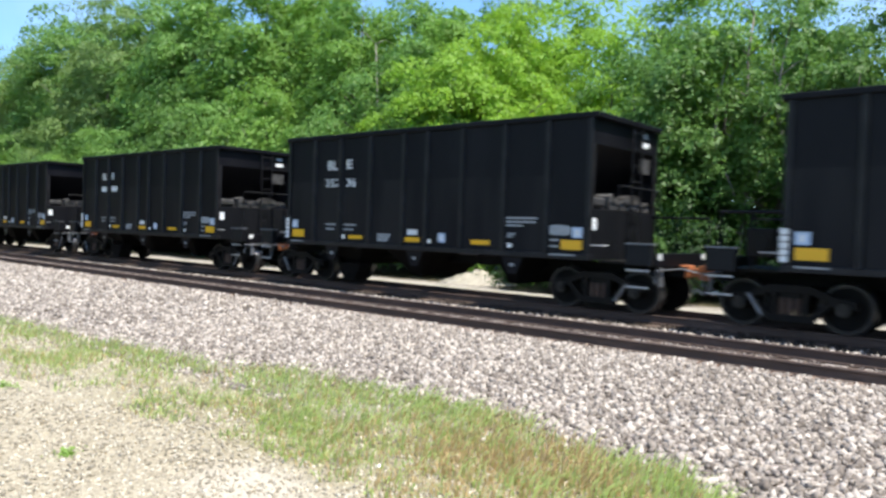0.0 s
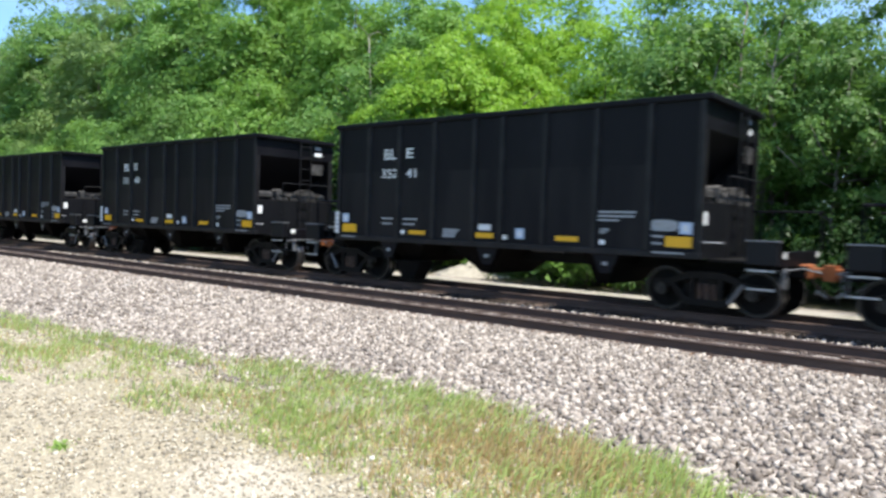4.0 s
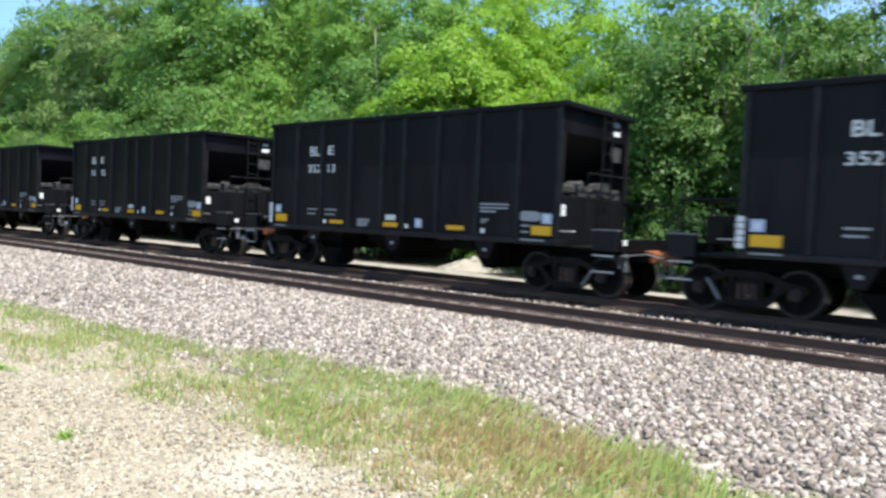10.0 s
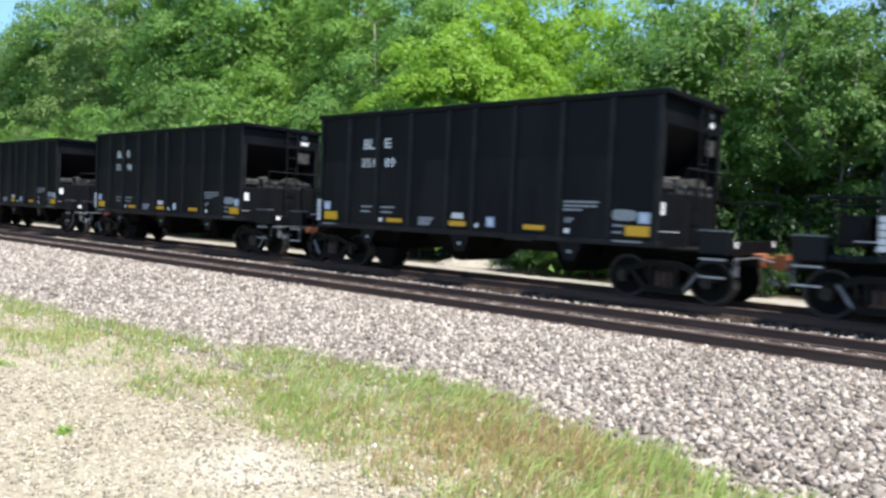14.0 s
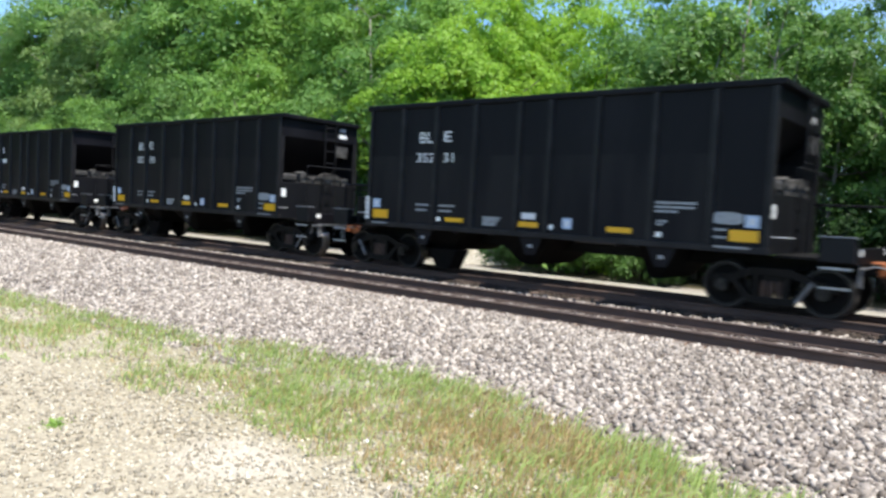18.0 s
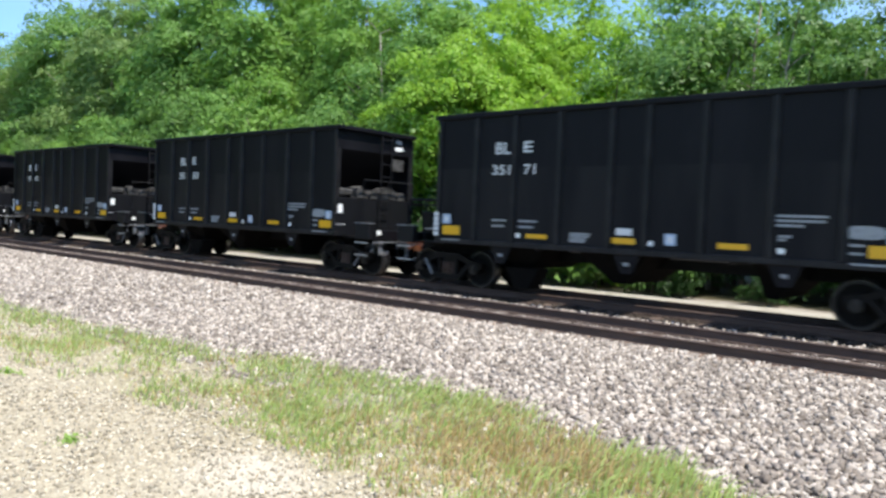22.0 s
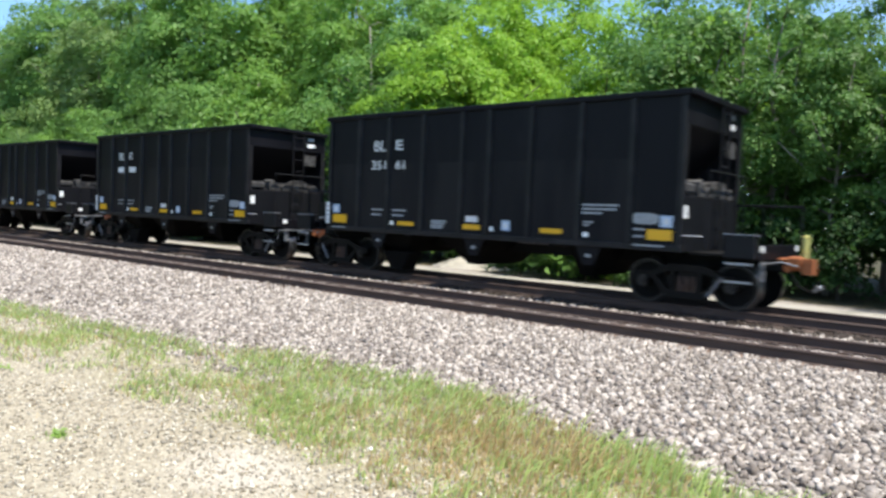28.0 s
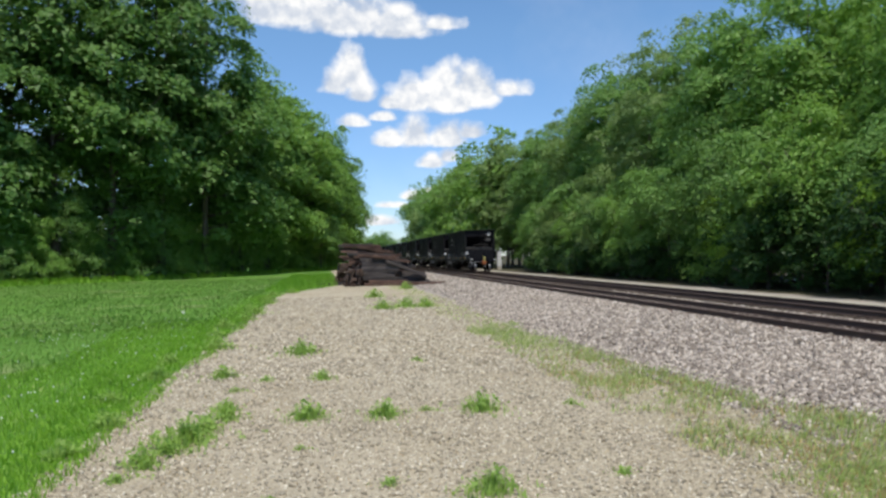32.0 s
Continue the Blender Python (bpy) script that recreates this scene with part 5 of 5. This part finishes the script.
def scatter(seed, count, xs, ys, keep, power=1.0):
    r = np.random.default_rng(seed)
    x, y = r.uniform(xs[0], xs[1], count), ys[0] + (ys[1] - ys[0]) * r.random(count) ** power
    chance = np.array([keep(a, b) for a, b in zip(x, y)])
    on = r.random(count) < chance
    x, y = x[on], y[on]
    return x, y, np.where(x > 5.0, edge_height(x, y) + 0.03, yard_height(x, y)), np.random.default_rng(seed + 1)


def strip_density(x, y):
    high = float(np.interp(y, [1.7, 2.9, 4, 5.5, 7.2, 8.3, 9.5, 12.5, 20, 40], [5.5, 6.0, 6.2, 6.25, 6.3, 5.95, 5.55, 5.25, 5.15, 5.15]))
    low = float(np.interp(y, [3.4, 4.4, 5.5, 5.8, 8.0, 9.8, 14, 40], [3.45, 3.7, 3.8, 3.5, 3.6, 3.4, 3.5, 3.6]))
    wob = 0.22 * noise.noise(Vector((x * 2.2, y * 1.8, 3)))
    d = min(high - x, x - low) + wob
    if d <= 0:
        return 0.0
    clump = noise.noise(Vector((x * 0.9, y * 0.6, 8))) + 0.8 * noise.noise(Vector((x * 3.3, y * 2.8, 2)))
    for bx, by, rx, ry in ((4.9, 8.1, 0.5, 0.9), (4.0, 6.3, 0.4, 0.55), (4.2, 9.3, 0.5, 0.8), (4.3, 11.6, 0.5, 0.9)):
        clump -= 0.9 * math.exp(-((x - bx) / rx) ** 2 - ((y - by) / ry) ** 2)
    return max(0.0, min(1.0, (min(d * 1.6, 0.62) + 0.1 + 0.9 * clump) * (0.9 if y < 6.5 else 0.6 if y < 13 else 0.5)))


def browned(x, y):
    return max(0.0, min(1.0, 1.25 * math.exp(-((x - 4.9) / 1.0) ** 2 - ((y - 3.5) / 1.2) ** 2) + 0.6 * noise.noise(Vector((x * 1.6, y * 1.3, 11)))))


x, y, z, r2 = scatter(31, 80000, (3.2, 6.5), (0.5, 20), lambda a, b: strip_density(a, b) * (1 - 0.62 * browned(a, b)), 1.25)
grass("grass_strip", x, y, z - 0.01, 0.03 + 0.2 * r2.random(len(x)) ** 1.6, np.full(len(x), 0.016), GRASS_WEED, "thin uncut grass between yard and ballast", 32, 1.25)
x, y, z, r2 = scatter(53, 26000, (3.2, 6.5), (0.5, 12), lambda a, b: strip_density(a, b) * browned(a, b), 1.0)
grass("reddish_grass_strip", x, y, z - 0.01, r2.uniform(0.06, 0.2, len(x)), np.full(len(x), 0.015), GRASS_RED, "reddish-brown seeding grass stalks beside the ballast", 54, 0.8)
x, y, z, r2 = scatter(33, 26000, (3.2, 6.5), (0.5, 14), lambda a, b: strip_density(a, b) * (0.42 + 0.4 * browned(a, b)), 1.0)
grass("dry_grass_strip", x, y, z - 0.01, r2.uniform(0.05, 0.18, len(x)), np.full(len(x), 0.014), GRASS_DRY, "yellowing dry grass stalks beside the ballast", 34, 0.9)
x, y, z, r2 = scatter(35, 16000, (2.8, 6.2), (18, 60), lambda a, b: strip_density(a, b) * 0.7, 1.2)
grass("grass_strip", x, y, z - 0.01, r2.uniform(0.06, 0.16, len(x)), np.full(len(x), 0.024), GRASS_WEED, "thin uncut grass between yard and ballast", 36, 1.1)
x, y, z, r2 = scatter(61, 16000, (3.2, 6.2), (-7, 0.6), strip_density, 1.0)
grass("grass_strip", x, y, z - 0.01, 0.03 + 0.2 * r2.random(len(x)) ** 1.6, np.full(len(x), 0.014), GRASS_WEED, "thin uncut grass between yard and ballast", 62, 1.25)
# sparse blades on the yard
x, y, z, r2 = scatter(37, 14000, (-2.4, 4.0), (2.5, 30), lambda a, b: max(0, 0.15 + 0.9 * noise.noise(Vector((a * 0.7, b * 0.5, 5)))), 1.2)
grass("sparse_grass", x, y, z - 0.01, r2.uniform(0.02, 0.08, len(x)), np.full(len(x), 0.009), GRASS_DRY, "sparse dry blades between the gravel", 38, 0.9)


# lawn
def lawn_edge(y):
    return -2.42 + 0.3 * noise.noise(Vector((3, y * 0.35, 0))) + 2.9 * min(1.0, max(0.0, (y - 40) / 10))


x, y, z, r2 = scatter(41, 62000, (-7.5, -2.1), (3.5, 24), lambda a, b: 1.0 if lawn_edge(b) - 3.2 + 1.2 * noise.noise(Vector((a * 0.5, b * 0.25, 9))) < a < lawn_edge(b) and a > -0.75 * b - 1.5 else 0.0, 1.5)
grass("lawn_grass", x, y, z - 0.01, r2.uniform(0.05, 0.13, len(x)), np.full(len(x), 0.013), GRASS_LAWN, "bright green mown lawn grass", 42, 0.8)
x, y, z, r2 = scatter(65, 50000, (-20, -4.0), (5, 26), lambda a, b: 1.0 if a < lawn_edge(b) - 2.2 and a > -0.75 * b - 1.5 else 0.0, 1.4)
grass("mown_lawn_grass", x, y, z - 0.01, r2.uniform(0.04, 0.09, len(x)), np.full(len(x), 0.017), GRASS_MOWN, "duller green mown lawn grass", 66, 0.9)
x, y, z, r2 = scatter(63, 14000, (-12, -2.1), (-7, 5), lambda a, b: 1.0 if a < lawn_edge(b) else 0.0, 1.0)
grass("lawn_grass", x, y, z - 0.01, r2.uniform(0.05, 0.13, len(x)), np.full(len(x), 0.02), GRASS_LAWN, "bright green mown lawn grass", 64, 0.9)
x, y, z, r2 = scatter(43, 45000, (-34, 0.7), (22, 75), lambda a, b: 1.0 if a < lawn_edge(b) and a > -0.55 * b - 1.5 else 0.0, 1.3)
grass("lawn_grass", x, y, z - 0.01, r2.uniform(0.06, 0.16, len(x)), np.full(len(x), 0.035), GRASS_MOWN, "duller green mown lawn grass", 44, 0.8)
x, y, z, r2 = scatter(45, 26000, (-4.6, -2.0), (4, 40), lambda a, b: max(0, 1 - abs(a - lawn_edge(b) + 0.7) / 0.9), 1.3)
grass("lawn_border", x, y, z - 0.01, r2.uniform(0.05, 0.17, len(x)), np.full(len(x), 0.018), GRASS_LAWN, "taller uncut grass along the lawn's edge", 46, 1.0)
x, y, z, r2 = scatter(51, 5000, (-3.5, 0.9), (42, 75), lambda a, b: 1.0 if a < lawn_edge(b) else 0.0, 1.0)
grass("tall_grass", x, y, z - 0.01, r2.uniform(0.2, 0.6, len(x)), np.full(len(x), 0.04), GRASS_LAWN, "tall uncut grass beside the timber heaps", 52, 0.5)
x, y, z, r2 = scatter(47, 60000, (-44, 2), (52, 116), lambda a, b: 1.0 if abs(b - (57 + 58 * max(0, (a + 38) / 41) ** 1.2)) < 3.4 and -44 < a < 2 else 0.0, 1.0)
grass("tall_grass", x, y, z - 0.01, r2.uniform(0.25, 0.95, len(x)), np.full(len(x), 0.07), GRASS_LAWN, "tall weeds and grass at the foot of the trees", 48, 0.9)

# paler and drier streaks left by mowing
x, y, z, r2 = scatter(55, 26000, (-26, -2.4), (5, 62), lambda a, b: max(0.0, min(1.0, 2.2 * noise.noise(Vector((a * 0.16, b * 0.5, 21))) - 0.25)) if a < lawn_edge(b) - 0.3 and a > -0.6 * b - 1.5 else 0.0, 1.4)
grass("pale_lawn_grass", x, y, z - 0.01, r2.uniform(0.05, 0.14, len(x)) , 0.013 + 0.0007 * y, GRASS_WEED, "paler mown streaks in the lawn", 56, 0.9)
x, y, z, r2 = scatter(57, 16000, (-20, -2.4), (5, 50), lambda a, b: max(0.0, min(1.0, 2.2 * noise.noise(Vector((a * 0.35, b * 0.3, 4))) - 0.2)) if a < lawn_edge(b) and a > -0.6 * b - 1.5 else 0.0, 1.4)
grass("rank_lawn_grass", x, y, z - 0.01, r2.uniform(0.1, 0.24, len(x)), 0.014 + 0.0007 * y, GRASS_RANK, "taller darker tufts in the lawn", 58, 0.7)

# ---- weeds on the yard ----
def weed_kind(seed, count, radius, tall):
    r = np.random.default_rng(seed)
    a, q = r.uniform(0, 6.283, count), np.abs(r.normal(size=count)) * radius * 0.6
    x, y = np.cos(a) * q, np.sin(a) * q * 0.8
    v, quads, tips = blades(r, x, y, np.zeros(count), r.uniform(0.35, 1.0, count) * tall * np.exp(-q / radius), np.full(count, 0.011), 0.9)
    stems = mesh_from("foliage", v, np.concatenate([quads[:, [0, 1, 2]], quads[:, [0, 2, 3]], tips[:, :3]]), WEED_GREEN)
    c = np.stack([x, y, r.uniform(0.15, 0.9, count) * tall * np.exp(-q / radius)], 1)
    lv, lf = leaf_cloud(r, c, np.full(count, 0.05), count // 3, 0.05)
    return stems, mesh_from("leafage", lv, lf, WEED_GREEN)


WEED_GREEN = leafy("yard_weed", (0.2, 0.33, 0.075), (0.38, 0.55, 0.14), (0.42, 0.64, 0.13), 0.5)
WEEDS = [weed_kind(81, 260, 0.3, 0.26), weed_kind(82, 190, 0.24, 0.2), weed_kind(83, 130, 0.2, 0.13)]
SPOTS = [(-0.55, 15.0, 1.25, 0), (-0.12, 11.9, 0.85, 1), (-1.7, 12.4, 1.1, 1), (-0.27, 9.1, 1.0, 0), (0.66, 9.0, 0.9, 0), (1.88, 9.05, 1.0, 0), (1.32, 5.95, 0.95, 0),
         (2.0, 27.5, 2.0, 1), (2.9, 27.9, 2.1, 1), (3.7, 28.2, 1.8, 1), (2.1, 35, 2.2, 1), (-1.5, 8.1, 1.3, 0), (-1.75, 7.3, 1.0, 1), (-1.25, 9.2, 1.0, 1), (1.6, 13.6, 0.7, 2), (-1.0, 12.0, 0.8, 2),
         (-1.35, 11.0, 0.7, 2), (0.5, 6.3, 0.6, 2), (2.57, 6.2, 0.6, 2), (-0.5, 6.0, 0.6, 2), (-0.3, 7.6, 0.5, 2), (1.2, 9.2, 0.6, 2), (3.1, 9.2, 0.7, 2), (4.6, 44, 2.2, 1), (-1.62, 7.7, 0.9, 1), (-1.4, 8.6, 1.0, 1), (-1.3, 9.7, 0.8, 1), (-1.85, 6.8, 0.8, 2)]
for x, y, s, k in SPOTS:
    w = new("weed_clump")
    w.location, w.scale, w.rotation_euler = (x, y, ground_height(x, y) - 0.01), (s * 1.25, s * 1.25, s * 1.35), (0, 0, x * 3 + y)
    tagged(part("foliage", WEEDS[k][0], None, w), kind="stuff")
    tagged(part("leafage", WEEDS[k][1], None, w), kind="stuff")
    tagged(w, "small green weed clump growing through the gravel", "weed", "weeds on the yard")
rw = random.Random(77)
for i in range(16):
    y = 7.0 + 34 * (i / 15) ** 1.4
    x = lawn_edge(y) - rw.uniform(0.0, 1.1)
    w = new("weed_clump")
    w.location, w.scale, w.rotation_euler = (x, y, ground_height(x, y) - 0.01), (rw.uniform(0.8, 1.3) + 0.02 * y,) * 3, (0, 0, i)
    tagged(part("foliage", WEEDS[i % 2][0], None, w), kind="stuff")
    tagged(part("leafage", WEEDS[i % 2][1], None, w), kind="stuff")
    tagged(w, "leafy green weed standing in the lawn's rough edge", "weed", "weeds along the lawn")

# ---- stack of old ties ----
def tie_mesh(wood):
    me = finish(box(bmesh.new(), -1.3, 1.3, -0.115, 0.115, 0, 0.178, 0.014), "tie", [wood, PILE_END])
    for f in me.polygons:
        if abs(f.normal.x) > 0.9:
            f.material_index = 1
    return me


OLD_TIE, BROWN_TIE = tie_mesh(PILE_WOOD), tie_mesh(PILE_BROWN)


def tie_pile(x0, y0, high, seed, label, brown=0.12):
    """Ties thrown on a heap: a crossways core, a bundle seen end on, loose ones on top and sliding off."""
    base = new("tie_pile")
    base.location = (x0, y0, 0)
    tagged(base, label, "timber pile", "piles of old ties")
    r = random.Random(seed)

    def lay(x, y, z, turn, tilt=0.0, roll=0.0):
        t = part("tie", BROWN_TIE if r.random() < brown + 0.25 * (z > 1.2) else OLD_TIE, None, base)
        t.location, t.rotation_euler = (x, y, z), (roll, tilt, turn)
    for row in range(high):
        z = 0.01 + row * 0.184
        back = 0.06 * row
        for i in range(5 if row < high - 3 else 3):
            y = -1.1 + i * 0.42 + back + r.uniform(-0.06, 0.06)
            lay(0.1 + r.uniform(-0.45, 0.45) - 0.05 * row, y, z, r.uniform(-0.1, 0.1), r.uniform(-0.02, 0.02), r.uniform(-0.08, 0.08))
            if row < high * 0.45:
                lay(2.0 - 0.12 * row + r.uniform(-0.2, 0.2), y + 0.5, z, r.uniform(-0.2, 0.2), r.uniform(0.0, 0.06))
    for row in range(int(high * 0.62)):
        for i in range(4):
            lay(-2.35 + i * 0.26 + r.uniform(-0.03, 0.03) + 0.05 * row, 0.1 + r.uniform(-0.35, 0.35), 0.01 + row * 0.184, math.pi / 2 + r.uniform(-0.06, 0.06), 0, r.uniform(-0.05, 0.05))
    top = 0.01 + high * 0.184
    for i in range(7):
        lay(-0.4 + r.uniform(-0.7, 0.9), -0.5 + i * 0.22, top + 0.03 + 0.1 * (i % 2), r.uniform(-0.35, 0.35), r.uniform(-0.06, 0.1))
    for i in range(4):
        lay(2.4 + 0.25 * i, -1.3 + 0.35 * i, 0.02 + 0.02 * i, 0.25 - 0.3 * i, 0.02)
    for i in range(3):
        lay(1.5, -0.9 + 0.5 * i, high * 0.1 + 0.1, r.uniform(-0.2, 0.2), 0.35)
    for i in range(5):
        lay(0.6 + 0.3 * i + r.uniform(-0.2, 0.2), -0.7 + 0.25 * i, high * 0.184 * (0.92 - 0.17 * i), r.uniform(-0.12, 0.12), 0.16, r.uniform(-0.1, 0.1))
    lay(-3.2, 0.8, 0.01, 0.2)
    lay(-3.0, 1.2, 0.01, 0.35)
    return base


tie_pile(3.45, 49.6, 10, 3, "heap of old dark railway ties on the gravel", 0.3)
tie_pile(2.9, 55.5, 14, 4, "further heap of old red-brown railway ties", 0.7)

# ---- signal cabinet beside the far track ----
cab = new("signal_cabinet")
cab.location, cab.scale = (22.9, 97.5, 0.3), (0.5, 0.5, 1.0)
tagged(cab, "pale grey steel signal cabinet beside the track", "cabinet")
part("body", boxed(-0.55, 0.55, -0.45, 0.45, 0.15, 2.15, 0.02), CABINET, cab)
part("plinth", boxed(-0.6, 0.6, -0.5, 0.5, -0.4, 0.15, 0.02), HEAP, cab, "concrete plinth")
part("roof", boxed(-0.62, 0.62, -0.52, 0.52, 2.15, 2.22, 0.01), CABINET, cab)
part("door", boxed(-0.45, 0.45, -0.475, -0.452, 0.3, 2.0, 0.005), CABINET, cab)

# ---- heap of gravel by the service road ----
hv, hf = [], []
N = 28
for j in range(N):
    for i in range(N):
        x, y = (i / (N - 1) - 0.5) * 4.2, (j / (N - 1) - 0.5) * 5.5
        d = math.hypot(x / 1.9, y / 2.5)
        hv.append((x, y, max(-0.1, 0.75 * (1 - d) * (1 + 0.25 * noise.noise(Vector((x, y, 0)))) + 0.05 * noise.noise(Vector((x * 4, y * 4, 1))))))
for j in range(N - 1):
    for i in range(N - 1):
        a = j * N + i
        hf.append((a, a + 1, a + N + 1, a + N))
heap = new("mound", mesh_from("mound", hv, hf, HEAP, True))
heap.location, heap.scale = (22.3, 17.3, 0), (0.7, 0.6, 0.7)
tagged(heap, "low mound of pale gravel at the wood's edge", "mound")

# ---- small white litter ----
for x, y, z, s in ((4.24, 4.26, 0.1, 0.022), (-5.38, 28.6, -0.05, 0.06)):
    bm = bmesh.new()
    bmesh.ops.create_icosphere(bm, subdivisions=2, radius=s)
    for v in bm.verts:
        v.co *= 1 + 0.4 * noise.noise(v.co * (3 / s))
        v.co.z *= 0.7
    o = new("litter", finish(bm, "litter", REFLECT_WHITE))
    o.location = (x, y, max(z, ground_height(x, y) + s * 0.4) if s > 0.05 else ground_height(x, y) + s * 0.6)
    tagged(o, "small crumpled white scrap lying in the grass", "litter")

# ---- clover heads in the lawn ----
r3 = np.random.default_rng(91)
fx, fy = r3.uniform(-9, -2.8, 260), 5 + 20 * r3.random(260) ** 1.5
fz = yard_height(fx, fy) + r3.uniform(0.07, 0.14, 260)
corner = np.array([(1, 0, 0), (-1, 0, 0), (0, 1, 0), (0, -1, 0), (0, 0, 1), (0, 0, -1)]) * 0.014
fv = (np.stack([fx, fy, fz], 1)[:, None] + corner[None]).reshape(-1, 3)
ff = np.array([(0, 2, 4), (2, 1, 4), (1, 3, 4), (3, 0, 4), (2, 0, 5), (1, 2, 5), (3, 1, 5), (0, 3, 5)])
ff = (ff[None] + (np.arange(260) * 6)[:, None, None]).reshape(-1, 3)
tagged(new("clover_heads", mesh_from("clover_heads", fv, ff, REFLECT_WHITE)), "scattered small white clover heads in the lawn", "flowers", kind="stuff")


# ---- what moves ----
SPINNING = [k for k in CARS if k < LAST + 10 or -3 < k < 2]


def motions():
    """The train rolls away at a steady speed."""
    slack = [(0, 0.45), (3, 0.26), (6, 0.0), (9, -0.2), (13, -0.28), (17, -0.28), (21, -0.1), (23, 0.04), (25, 0.17), (26.5, 0.13), (28, 0.0), (32, 0.0)]
    def along(t):
        return SPEED * t + float(np.interp(t, [q[0] for q in slack], [q[1] for q in slack]))
    for k, car in CARS.items():
        y = LEAD + k * CAR_PITCH - MID
        walk(car, [(t, pose(FAR_X, y + SPEED * t + d, RAIL_Z)) for t, d in slack])
    # wheels roll without slipping
    for k in SPINNING:
        for wheel in (o for o in CARS[k].children_recursive if o.name.startswith("wheelset")):
            y = wheel.location.y
            walk(wheel, [(i / FPS, pose(0, y, 0.457, -math.degrees(along(i / FPS) / 0.457) % 360.0)) for i in range(int(32 * FPS) + 1)])


motions()
